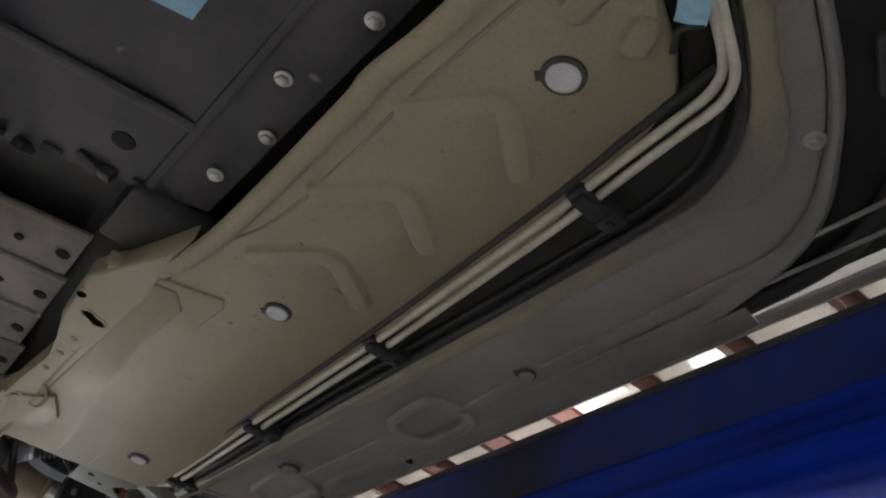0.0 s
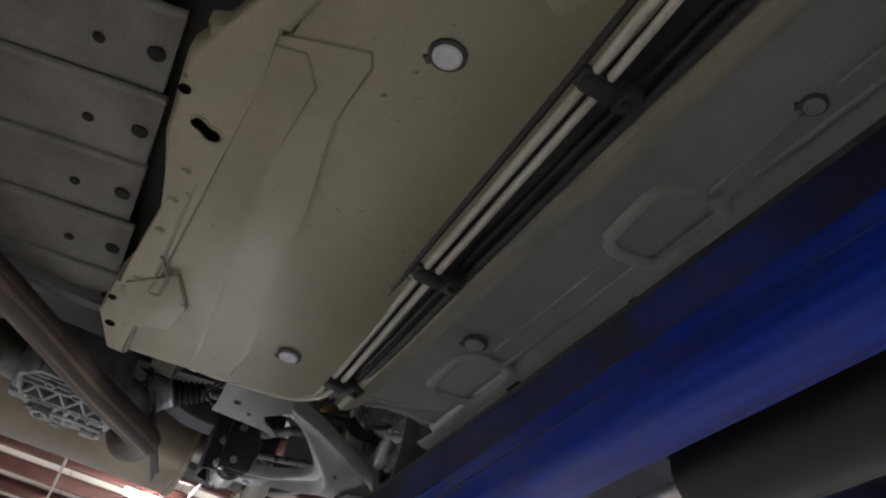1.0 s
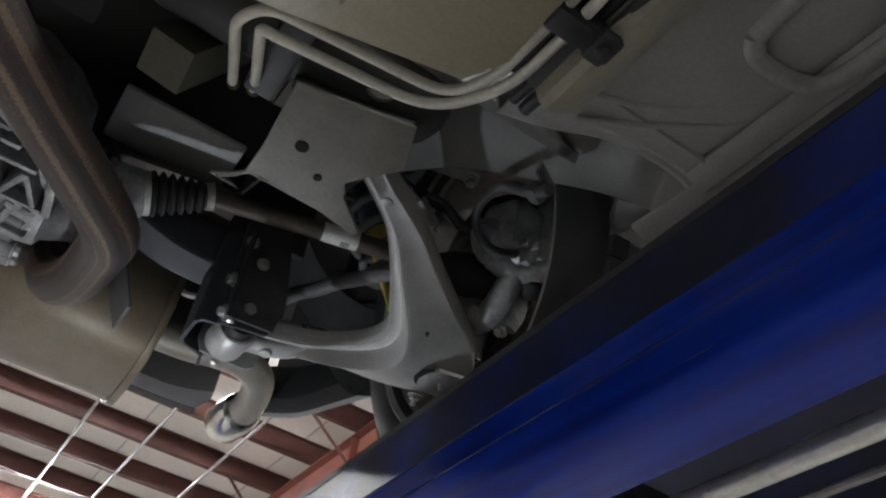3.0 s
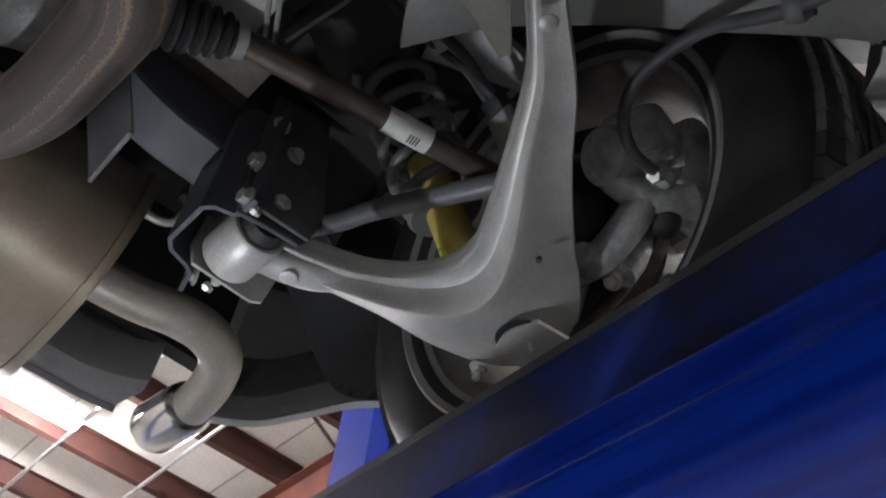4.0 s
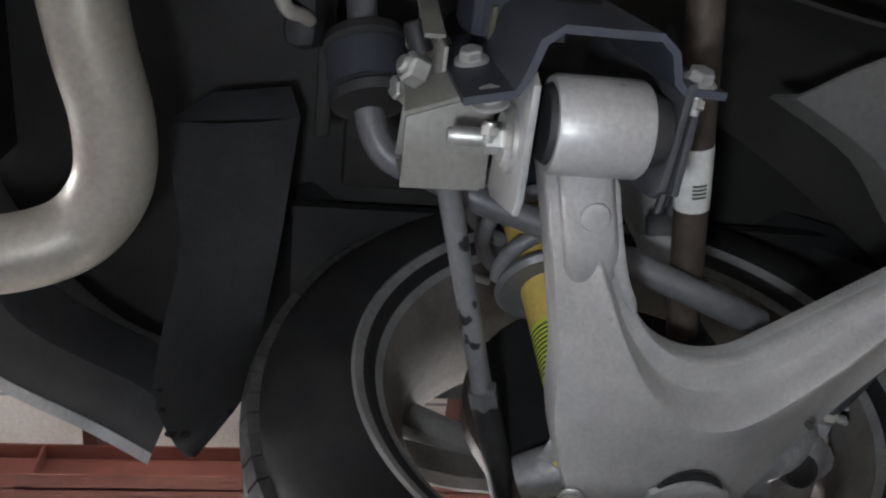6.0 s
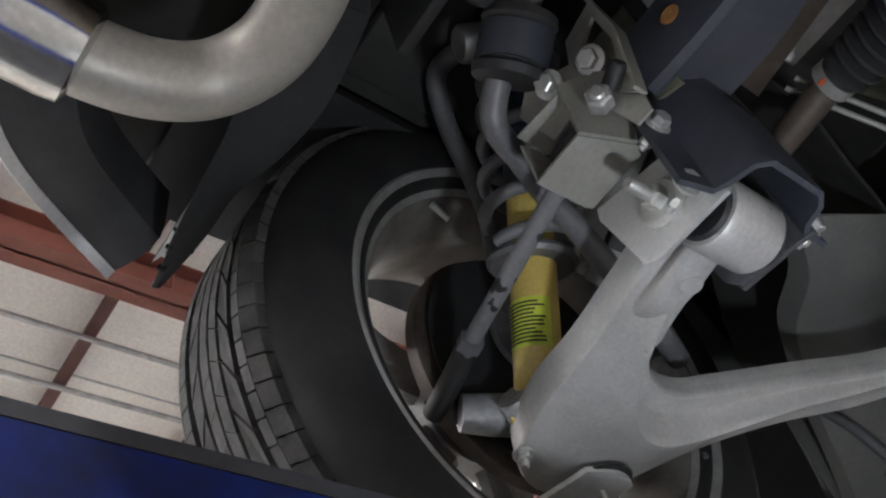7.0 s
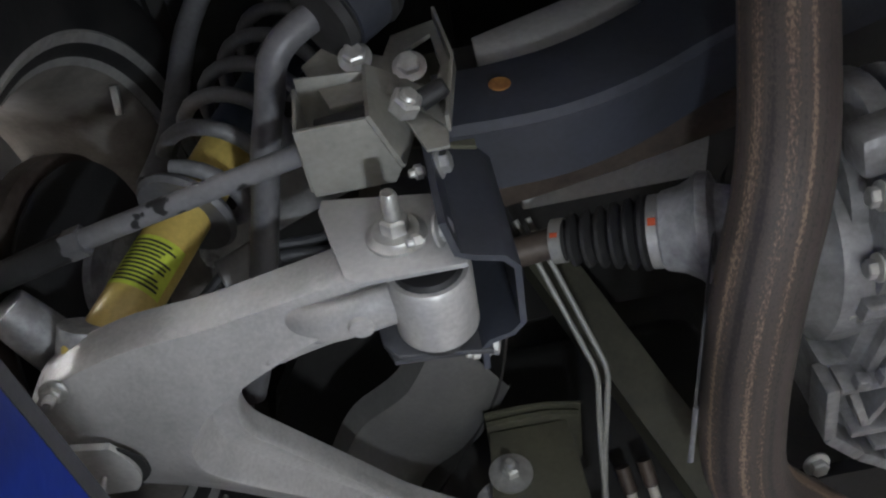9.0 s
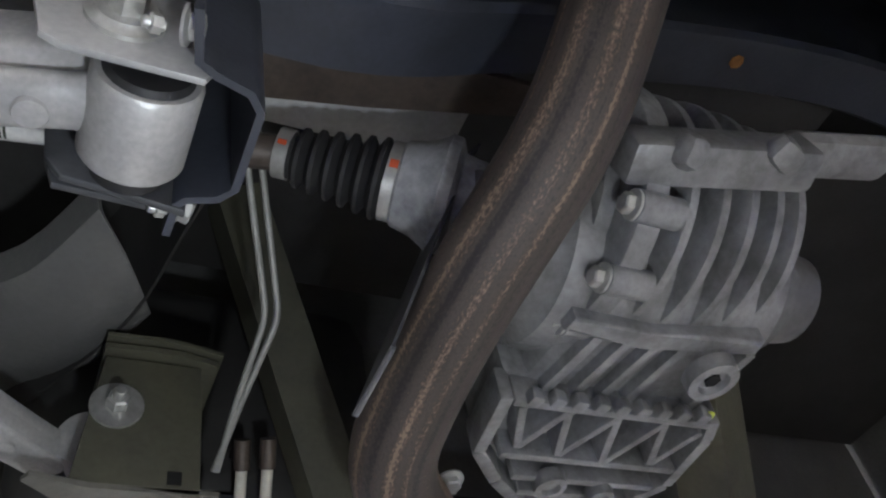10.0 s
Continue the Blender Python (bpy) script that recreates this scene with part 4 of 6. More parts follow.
for k in range(13):
    q = (k - 6) / 6
    x0 = 0.241 + 0.013 * q * q
    rows.append([(x0 + (0.32 - x0) * e, 0.643 + 0.031 * q * (1 + 0.15 * e), 2.004 + 0.008 * e + 0.004 * q * q) for e in (0, 0.12, 0.5, 1)])
slab_grid(bm, rows, (0, 0, 0.006))
part("joint_seat", bm, M_ALU, arm, "rounded joint housing")
hex_bolt(arm, (0.27, 0.641, 2.018), (0.1, -0.2, -1), 0.008, 0.004, False, 0.024, "joint_stud")
hex_bolt(arm, (0.279, 0.725, 2.032), (0, 0.3, -1), 0.014, 0.007, True, 0.018, "arm_bolt")
bm = bmesh.new()
lathe(bm, [(-0.006, 0.001), (-0.006, 0.0105), (0, 0.0102), (0.0018, 0.0092), (0.0024, 0.006), (0.0025, 0.001)], (0.036, 0.757, 2.0075), (0, 0, -1), 20)
part("casting_boss", bm, M_ALU, arm)
bm = bmesh.new()
lathe(bm, [(-0.008, 0.001), (0, 0.0085), (0.003, 0.008), (0.0045, 0.005), (0.005, 0.001)], (0.021, 0.390, 2.041), (0, 0, -1), 20)
part("casting_boss", bm, M_ALU, arm)
part("casting_dot", lathe(bmesh.new(), [(-0.004, 0.003), (0.001, 0.003)], (0.196, 0.559, 2.0165), (0, 0, -1), 10), M_SEALER, arm)
# inner bush eye: short sleeve, axis along the car
bm = bmesh.new()
lathe(bm, [(-0.03, 0.025), (-0.03, 0.029), (-0.027, 0.031), (0.026, 0.031), (0.029, 0.029), (0.029, 0.025)], (-0.019, 0.765, 2.018), (0, 1, 0), 36)
part("bush_sleeve", bm, M_ALU, arm)
bm = bmesh.new()
lathe(bm, [(-0.044, 0.012), (-0.044, 0.021), (-0.028, 0.026), (0.028, 0.026), (0.033, 0.023), (0.033, 0.012)], (-0.019, 0.765, 2.018), (0, 1, 0), 28)
part("bush_rubber", bm, M_RUBBER, arm, "black rubber bush")
bm = bmesh.new()
NECK = smooth_path([(-0.008, 0.765, 2.019), (0.012, 0.764, 2.018), (0.034, 0.759, 2.019), (0.066, 0.749, 2.026), (0.1, 0.736, 2.05)], 5)
tube(bm, NECK, lambda q: 0.0275 - 0.0095 * min(1, q / 0.28) + 0.002 * max(0, q - 0.4), 24, flat=((0, 0, 1), 0.62))
part("eye_neck", bm, M_ALU, arm)
bm = bmesh.new()
lathe(bm, [(-0.03, 0.02), (-0.03, 0.026), (0.03, 0.026), (0.03, 0.02)], (-0.05, 0.358, 2.06), (0.35, 1, 0), 28)
part("front_eye", bm, M_ALU, arm)

# hat-section bracket at the inner bush
hat = thing("subframe_bracket", "blue-black folded hat bracket bolted round the arm bush", "bracket", at=(-0.06, 0.76, 2.05))
bm = bmesh.new()
sheet(bm, [(-0.046, 0.694), (-0.047, 0.72), (-0.053, 0.727), (-0.07, 0.732), (-0.077, 0.74), (-0.077, 0.797), (-0.07, 0.806), (-0.05, 0.812), (-0.038, 0.819), (-0.031, 0.85)], 1.998, 2.17, 0.005, axis=2)
part("hat_channel", bm, M_DARKSTEEL, hat)
bm = lathe(bmesh.new(), [(0, 0.012), (0.0012, 0.012), (0.0012, 0.001)], (0, 0, 0), (-1, 0, 0), 24)
bm.transform(Matrix.Translation((-0.082, 0.766, 2.1)) @ Matrix.Diagonal((1, 1.5, 0.9, 1)))
part("oval_hole", bm, M_BLACKHOLE, hat, "dark oval hole")
bm = bmesh.new()
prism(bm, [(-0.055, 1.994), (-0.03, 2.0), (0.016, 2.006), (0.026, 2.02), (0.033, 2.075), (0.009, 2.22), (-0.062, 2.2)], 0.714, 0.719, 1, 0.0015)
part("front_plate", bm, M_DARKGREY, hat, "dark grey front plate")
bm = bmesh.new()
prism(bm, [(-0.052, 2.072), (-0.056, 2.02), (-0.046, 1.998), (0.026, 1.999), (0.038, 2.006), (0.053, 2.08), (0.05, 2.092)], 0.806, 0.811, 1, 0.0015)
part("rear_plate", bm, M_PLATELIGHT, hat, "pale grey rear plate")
bm = bmesh.new()
prism(bm, [(-0.052, 2.005), (0.02, 2.01), (0.026, 2.03), (-0.052, 2.034)], 0.704, 0.709, 1, 0.001)
part("lower_lip", bm, M_DARKGREY, hat)
for p in ((-0.04, 0.835, 2.078), (-0.03, 0.832, 2.012)):
    hex_bolt(hat, p, (-1, 0.22, -0.25), 0.0145, 0.008)
for p in ((-0.055, 0.71, 2.07), (-0.052, 0.708, 2.011)):
    hex_bolt(hat, p, (-1, -0.1, -0.3), 0.0145, 0.008)
for p in ((-0.03, 0.835, 2.073), (-0.02, 0.831, 2.007), (-0.046, 0.709, 2.005)):
    hex_bolt(hat, p, (1, 0.1, -0.2), 0.010, 0.006, False, 0.012, "bolt_end")
for p in ((-0.02, 0.714, 2.122), (-0.046, 0.714, 2.152)):
    hex_bolt(hat, p, (0.1, -1, -0.1), 0.013, 0.008)
bm = bmesh.new()
lathe(bm, [(0, 0.001), (0, 0.022), (0.003, 0.022), (0.004, 0.019), (0.007, 0.017), (0.0075, 0.001)], (-0.002, 0.811, 2.037), (0, 1, 0), 30)
part("pivot_washer", bm, M_BOLT, hat)
hex_bolt(hat, (-0.002, 0.816, 2.037), (0, 1, 0), 0.019, 0.012, False, 0.036, "pivot_nut", "nut with a long threaded stud")
bm = bmesh.new()
lathe(bm, [(0, 0.016), (0.004, 0.016), (0.004, 0.001)], (-0.02, 0.714, 2.03), (0, -1, 0), 24)
part("pivot_washer", bm, M_DARKGREY, hat)
hex_bolt(hat, (-0.02, 0.71, 2.03), (0, -1, 0), 0.017, 0.01, False, 0, "pivot_head")

# folded box over the toe link's inner end
bx = thing("toe_link_bracket", "grey-green folded sheet bracket over the toe link pivot", "bracket", at=(0.01, 0.84, 2.1))
bm = bmesh.new()
prism(bm, [(0.056, 0.873), (0.004, 0.873), (-0.014, 0.823), (-0.008, 0.812), (0.053, 0.812)], 2.094, 2.098, 2, 0.001)
part("box_floor", bm, M_PLATE, bx, "flat lower plate")
# leaning inner side that carries the pivot nut
rows = [[Vector((0.004 - 0.018 * u, 0.873 - 0.05 * u, 2.096)).lerp(Vector((0.002 - 0.046 * u, 0.868 - 0.024 * u, 2.172 - 0.012 * u)), w) for w in (0, 0.5, 1)] for u in (0, 0.5, 1)]
part("box_side", slab_grid(bmesh.new(), rows, (-0.003, 0.001, 0)), M_PLATE, bx)
part("box_side", prism(bmesh.new(), [(0.815, 2.097), (0.872, 2.094), (0.872, 2.15), (0.85, 2.16), (0.815, 2.15)], 0.053, 0.056, 0, 0.001), M_PLATE, bx)
part("box_roof", prism(bmesh.new(), [(0.054, 0.872), (0.002, 0.868), (-0.02, 0.835), (0.054, 0.82)], 2.163, 2.166, 2, 0.001), M_PLATE, bx)
part("link_sleeve", lathe(bmesh.new(), [(0, 0.006), (0, 0.014), (0.05, 0.014), (0.05, 0.006)], (0.042, 0.845, 2.122), (-1, 0.1, 0), 20), M_RUBBER, bx, "black rubber pivot sleeve")
# upright sheet with a window, and the olive sheet behind it
OUT = [(-0.024, 2.227), (-0.063, 2.24), (-0.067, 2.166), (-0.052, 2.09), (-0.006, 2.169)]
WIN = [(-0.029, 2.199), (-0.056, 2.219), (-0.058, 2.172), (-0.048, 2.135), (-0.02, 2.175)]
bm = bmesh.new()
low, top = [[[bm.verts.new((x, y, z)) for x, z in ring] for ring in (OUT, WIN)] for y in (0.856, 0.852)]
for k in range(5):
    n = (k + 1) % 5
    for lay in (low, top):
        bm.faces.new((lay[0][k], lay[0][n], lay[1][n], lay[1][k]))
    bm.faces.new((low[0][k], low[0][n], top[0][n], top[0][k]))
    bm.faces.new((low[1][k], low[1][n], top[1][n], top[1][k]))
part("window_frame", bm, M_PLATE, bx, "upright sheet with a window", smooth=False)
part("folded_rim", sheet(bmesh.new(), [(-0.064, 2.243), (-0.069, 2.166), (-0.054, 2.09)], 0.852, 0.866, 0.003, axis=1), M_PLATE, bx)
part("lower_tab", prism(bmesh.new(), [(-0.008, 2.164), (-0.034, 2.07), (-0.05, 2.07), (-0.052, 2.089)], 0.852, 0.855, 1, 0.001), M_PLATE, bx)
part("back_sheet", prism(bmesh.new(), [(-0.01, 2.13), (-0.072, 2.11), (-0.074, 2.25), (-0.012, 2.25)], 0.815, 0.819, 1, 0.001), M_OLIVE, bx, "olive sheet behind the window")
part("side_tab", prism(bmesh.new(), [(0.03, 2.135), (0.05, 2.20), (0.03, 2.225), (-0.02, 2.19), (-0.02, 2.14)], 0.856, 0.86, 1, 0.001), M_PLATE, bx)
hex_bolt(bx, (-0.022, 0.862, 2.112), (-0.5, 1, -0.35), 0.021, 0.014, False, 0.02, "link_nut")
part("rubber_cap", lathe(bmesh.new(), [(0, 0.008), (0.018, 0.008), (0.022, 0.006)], (-0.036, 0.864, 2.116), (-1, 0.4, 0.1), 16), M_RUBBER, bx, "black rubber cap")
hex_bolt(bx, (0.006, 0.866, 2.186), (0, 1, -0.5), 0.017, 0.01, True, 0)
hex_bolt(bx, (-0.034, 0.858, 2.172), (0, 1, -0.5), 0.017, 0.009, True, 0)

# toe link
tl = thing("toe_link", "scuffed dark grey toe link rod with a threaded sleeve", "toe link", at=(0.15, 0.79, 2.1))
M_SCUFF = mat("scuffed_grey_rod", (0.19, 0.19, 0.195), 0.5, 0.1, (0.15, 0.15, 0.155), 12, spots=((0.02, 0.02, 0.02), 55, 0.6))
part("rod", tube(bmesh.new(), [(0.02, 0.846, 2.117), (0.25, 0.782, 2.134)], 0.009, 16), M_SCUFF, tl)
part("jam_nut", lathe(bmesh.new(), [(0, 0.0135), (0.016, 0.0135)], (0.246, 0.783, 2.133), (0.96, -0.27, 0.06), 6), M_BAR, tl)
part("sleeve", tube(bmesh.new(), [(0.26, 0.779, 2.134), (0.32, 0.76, 2.137), (0.36, 0.748, 2.14)], 0.0125, 14), M_BLACK, tl, "black end sleeve")

# stabiliser bar
sb = thing("stabiliser_bar", "satin dark grey bent stabiliser bar in a black rubber bush", "stabiliser bar", at=(0.02, 0.85, 2.18))
part("bar", tube(bmesh.new(), smooth_path([(-0.9, 0.93, 2.33), (-0.45, 0.925, 2.31), (-0.12, 0.908, 2.29), (-0.03, 0.9, 2.245), (0.03, 0.893, 2.217), (0.066, 0.876, 2.2), (0.082, 0.835, 2.196), (0.098, 0.79, 2.186), (0.11, 0.745, 2.178), (0.132, 0.672, 2.158), (0.155, 0.6, 2.138), (0.175, 0.55, 2.135)]), 0.0125, 16), M_BAR, sb)
ax = Vector((0.62, -0.12, -0.5)).normalized()
bm = bmesh.new()
lathe(bm, [(-0.032, 0.014), (-0.03, 0.033), (-0.022, 0.035), (-0.018, 0.03), (0.018, 0.03), (0.022, 0.035), (0.03, 0.033), (0.032, 0.014)], (0.004, 0.894, 2.225), ax, 28)
part("bush", bm, M_RUBBER, sb, "black rubber bush")
bm = bmesh.new()
lathe(bm, [(-0.016, 0.031), (-0.016, 0.0335), (0.016, 0.0335), (0.016, 0.031)], (0.004, 0.894, 2.225), ax, 28)
part("bush_strap", bm, M_DARKSTEEL, sb)

# upper rear link
ul = thing("upper_link", "satin dark grey bent upper suspension link", "suspension link", at=(0.13, 0.82, 2.3))
part("link_rod", tube(bmesh.new(), smooth_path([(0.095, 0.797, 2.49), (0.13, 0.804, 2.508), (0.157, 0.806, 2.495), (0.188, 0.775, 2.454), (0.203, 0.746, 2.396), (0.212, 0.73, 2.331), (0.226, 0.728, 2.26)]), 0.0125, 14), M_BAR, ul)
part("link_bush", lathe(bmesh.new(), [(-0.02, 0.006), (-0.02, 0.021), (-0.016, 0.024), (0.016, 0.024), (0.02, 0.021), (0.02, 0.006)], (0.09, 0.8, 2.486), (0.5, 0.8, -0.2), 24), M_BOLT, ul, "pale metal end bush")
# coil-over
B, T = Vector((0.27, 0.698, 2.065)), Vector((0.056, 0.741, 2.52))
AX = (T - B).normalized()
co = thing("coilover", "yellow shock absorber with a grey coil spring and a lime label", "shock absorber", at=B)
L = (T - B).length
bm = bmesh.new()
lathe(bm, [(0.03, 0.012), (0.032, 0.022), (0.038, 0.0255), (0.268, 0.0255), (0.272, 0.021)], B, AX, 32)
part("shock_body", bm, M_YELLOW, co)
part("piston_rod", lathe(bmesh.new(), [(0.26, 0.008), (L, 0.008)], B, AX, 14), M_BOLT, co)
part("dust_cover", lathe(bmesh.new(), [(0.262, 0.0235), (0.27, 0.028), (0.31, 0.028), (0.34, 0.026), (L - 0.02, 0.027)], B, AX, 24), M_BOOTDUST, co)
part("spring_seat", lathe(bmesh.new(), [(0.178, 0.026), (0.176, 0.046), (0.181, 0.05), (0.187, 0.047), (0.193, 0.032), (0.198, 0.026)], B, AX, 32), M_BAR, co, "dished lower spring seat")
part("top_mount", lathe(bmesh.new(), [(L - 0.06, 0.036), (L - 0.055, 0.046), (L - 0.03, 0.046), (L - 0.015, 0.03), (L + 0.03, 0.03)], B, AX, 32), M_DARKGREY, co)
u = AX.orthogonal().normalized()
v = AX.cross(u)
turns, coil = 5.2, []
for i in range(int(turns * 20) + 1):
    s = i / (turns * 20)
    a = 2 * math.pi * turns * s + 0.7
    r = 0.044 + 0.007 * min(1, s * 5)
    coil.append(B + AX * (0.196 + s * (L - 0.262)) + (u * math.cos(a) + v * math.sin(a)) * r)
part("spring", tube(bmesh.new(), coil, 0.0078, 10), M_SPRING, co)
# label wrapped on the body, facing down and to the rear of the car
face = (Vector((-0.25, 1.0, -0.45)) - AX * Vector((-0.25, 1.0, -0.45)).dot(AX)).normalized()
w = AX.cross(face)
bm = bmesh.new()
rows = [[B + AX * (0.078 + 0.054 * i / 4) + (face * math.cos(q) + w * math.sin(q)) * 0.0258 for q in [radians(-62 + 124 * j / 14) for j in range(15)]] for i in range(5)]
slab_grid(bm, rows, (0, 0, 0.0002))
label = part("label", bm, M_LABEL, co, "lime yellow printed label")
rnd = random.Random(4)
for i in range(11):
    bm = bmesh.new()
    h = 0.0822 + 0.0043 * i
    q0, q1 = -52 + rnd.random() * 4, 52 - rnd.random() * 34
    rows = [[B + AX * (h + 0.0021 * k) + (face * math.cos(radians(q)) + w * math.sin(radians(q))) * 0.0262 for q in [q0 + (q1 - q0) * j / 10 for j in range(11)]] for k in range(2)]
    slab_grid(bm, rows, (0, 0, 0.0001))
    part("print_bar", bm, M_INK, label)
bm = bmesh.new()
lathe(bm, [(-0.02, 0.012), (-0.02, 0.02), (0.02, 0.02), (0.02, 0.012)], B + AX * 0.014, (0.4, 1, 0), 20)
obox(bm, B + AX * 0.012 + Vector((0.008, 0.014, 0)), (0.026, 0.03, 0.014), (10, 20, 30), 0.004)
part("lower_eye", bm, M_YELLOW, co)

# subframe cross member
xm = thing("subframe_crossmember", "blue-black painted arched steel subframe cross member", "cross member", at=(-0.4, 0.8, 2.12))
bm = bmesh.new()
path = smooth_path([(-0.05, 2.119), (-0.10, 2.117), (-0.15, 2.12), (-0.21, 2.138), (-0.29, 2.178), (-0.36, 2.207), (-0.45, 2.238), (-0.61, 2.29), (-0.78, 2.32), (-0.95, 2.29)], 4)
rings = []
for p in path:
    lift, high = 0.002 + 0.004 * min(1, max(0, -p.x - 0.06) * 4), 0.078 + 0.02 * min(1, max(0, -p.x - 0.08) * 5) + 0.13 * min(1, max(0, -p.x - 0.27) * 5)
    rings.append([bm.verts.new((p.x, y, p.y + z)) for y, z in ((0.758, lift + 0.01), (0.764, lift), (0.816, 0.003), (0.824, 0.0), (0.83, 0.006), (0.834, high * 0.5), (0.831, high), (0.822, high + 0.008), (0.77, high + 0.03), (0.758, high + 0.02))])
for a, b in zip(rings, rings[1:]):
    for k in range(10):
        bm.faces.new((a[k], a[(k + 1) % 10], b[(k + 1) % 10], b[k]))
bm.faces.new(rings[0])
bm.faces.new(rings[-1])
part("beam", bm, M_DARKSTEEL, xm)
bm = bmesh.new()
lathe(bm, [(0, 0.009), (0.001, 0.009), (0.0015, 0.006), (0.0008, 0.001)], (-0.101, 0.8335, 2.162), (0, 1, 0), 22)
part("rust_spot", bm, M_RUST, xm, "rusty drain hole")
bm = bmesh.new()
lathe(bm, [(0, 0.008), (0.001, 0.007), (0.0015, 0.001)], (-0.56, 0.80, 2.2735), (0, 0, -1), 7)
part("rust_spot", bm, M_RUST, xm, "small rust spot")
# lighter body sheet above the drive shaft
hb = thing("heat_baffle", "light grey painted body sheet above the drive shaft", "baffle", at=(-0.25, 0.6, 2.32))
part("baffle_sheet", box(bmesh.new(), (-0.31, 0.628, 2.235), (-0.12, 0.745, 2.245), 0.004), M_GREYLIGHT, hb)
part("folded_edge", prism(bmesh.new(), [(-0.085, 0.676), (-0.2, 0.697), (-0.33, 0.725), (-0.34, 0.757), (-0.085, 0.757)], 2.19, 2.2, 2, 0.002), M_SHAFT, hb, "brown folded edge")
part("baffle_web", prism(bmesh.new(), [(-0.09, 2.2), (-0.24, 2.22), (-0.25, 2.31), (-0.092, 2.25)], 0.822, 0.826, 1, 0.001), M_GREYLIGHT, hb, "light grey upright edge")

# front bracket of the arm
fb = thing("arm_front_bracket", "olive grey folded bracket at the arm's front mount", "bracket", at=(-0.07, 0.42, 2.0))
bm = bmesh.new()
prism(bm, [(-0.16, 0.258), (-0.03, 0.23), (-0.008, 0.29), (-0.052, 0.35), (-0.04, 0.375), (0.005, 0.415), (0.0, 0.425), (-0.045, 0.412), (-0.15, 0.412), (-0.15, 0.36)], 1.994, 1.999, 2, 0.001)
part("lower_plate", bm, M_PLATEDARK, fb)
bm = bmesh.new()
prism(bm, [(-0.165, 1.998), (-0.03, 1.998), (-0.02, 2.1), (-0.165, 2.12)], 0.235, 0.24, 1, 0.001)
bm.transform(Matrix.Translation((0, 0.235, 1.998)) @ pose(0, 0, 0, -18, 0, -12) @ Matrix.Translation((0, -0.235, -1.998)))
part("front_face", bm, M_DARKGREY, fb, "grey upright face")
bm = bmesh.new()
prism(bm, [(-0.134, 1.993), (-0.029, 2.0), (-0.047, 2.13), (-0.132, 2.128)], 0.407, 0.412, 1, 0.001)
part("rear_face", bm, M_OLIVE, fb, "olive rear face")
bm = bmesh.new()
prism(bm, [(0.33, 2.112), (0.411, 2.112), (0.411, 1.999), (0.33, 1.999)], -0.134, -0.13, 0, 0.001)
sheet(bm, [(-0.145, 2.126), (-0.115, 2.133), (-0.09, 2.134), (-0.045, 2.133)], 0.30, 0.42, 0.006, axis=1)
sheet(bm, [(-0.15, 2.136), (-0.11, 2.144), (-0.09, 2.145), (-0.045, 2.144)], 0.30, 0.424, 0.004, axis=1)
part("rear_box", bm, M_OLIVE, fb, "olive rear box")
bm = bmesh.new()
lathe(bm, [(0, 0.001), (0, 0.023), (0.003, 0.023), (0.004, 0.012)], (-0.06, 0.4125, 2.075), (0, 1, 0), 28)
part("washer", bm, M_BOLT, fb)
hex_bolt(fb, (-0.06, 0.415, 2.075), (0, 1, 0), 0.018, 0.011, False, 0.022, "mount_nut")
part("side_hole", obox(bmesh.new(), (-0.112, 0.4125, 2.008), (0.012, 0.002, 0.012), (0, 0, 0), 0.0), M_BLACKHOLE, fb, "square dark hole")
for x, y, r in ((-0.115, 0.333, 0.008), (-0.079, 0.364, 0.005)):
    part("hole", lathe(bmesh.new(), [(0, r), (0.0015, r), (0.0015, 0.001)], (x, y, 1.9925), (0, 0, 1), 16), M_BLACKHOLE, fb, "dark hole")
part("plug_disc", lathe(bmesh.new(), [(0, 0.017), (0.004, 0.015), (0.005, 0.001)], (-0.075, 0.243, 2.04), (-0.2, -1, -0.35), 22), M_GREYBODY, fb)

# rear lines by the olive rail
rl = [[(-0.112 - d, 0.66, 2.19), (-0.135 - d, 0.605, 2.143), (-0.162 - d * 0.9, 0.541, 2.087), (-0.15 - d * 0.35, 0.48, 2.045), (-0.143 + d * 0.2, 0.425, 2.01)] for d in (-0.006, 0.006)]
for q in rl:
    tagged(part("rear_brake_line", tube(bmesh.new(), bent_path(q, 0.014), 0.003, 10), M_LINEDULL), "pale thin metal line beside the subframe rail", "brake line", "rear brake lines")
rail_ob = thing("subframe_rail", "dark olive painted subframe side rails", "frame rail", at=(-0.2, 0.45, 2.2))
for a, b, wd in (((-0.155, 0.445, 2.345), (-0.281, 0.345, 2.019), 0.052), ((-0.58, 0.62, 2.2), (-0.7, 0.40, 1.98), 0.06)):
    bm = bmesh.new()
    va, vb = Vector(a), Vector(b)
    tube(bm, [va, vb], wd * 0.7, 4)
    part("rail", bm, M_OLIVE, rail_ob, smooth=False)

# drive shaft
ds = thing("drive_shaft", "brown rear drive shaft with a black bellows boot", "drive shaft", at=(-0.05, 0.64, 2.14))
I0, I1 = Vector((-0.222, 0.682, 2.118)), Vector((-0.139, 0.662, 2.15))
sd = (Vector((0.056, 0.625, 2.166)) - I1).normalized()
part("shaft", tube(bmesh.new(), [I1 - sd * 0.03, I1 + sd * 0.46], 0.0145, 18), M_SHAFT, ds)
prof = [(0, 0.031)]
for i in range(6):
    s = 0.006 + 0.0128 * i
    r = 0.0335 - 0.0018 * i
    prof += [(s, r - 0.008), (s + 0.0048, r), (s + 0.008, r), (s + 0.0125, r - 0.008)]
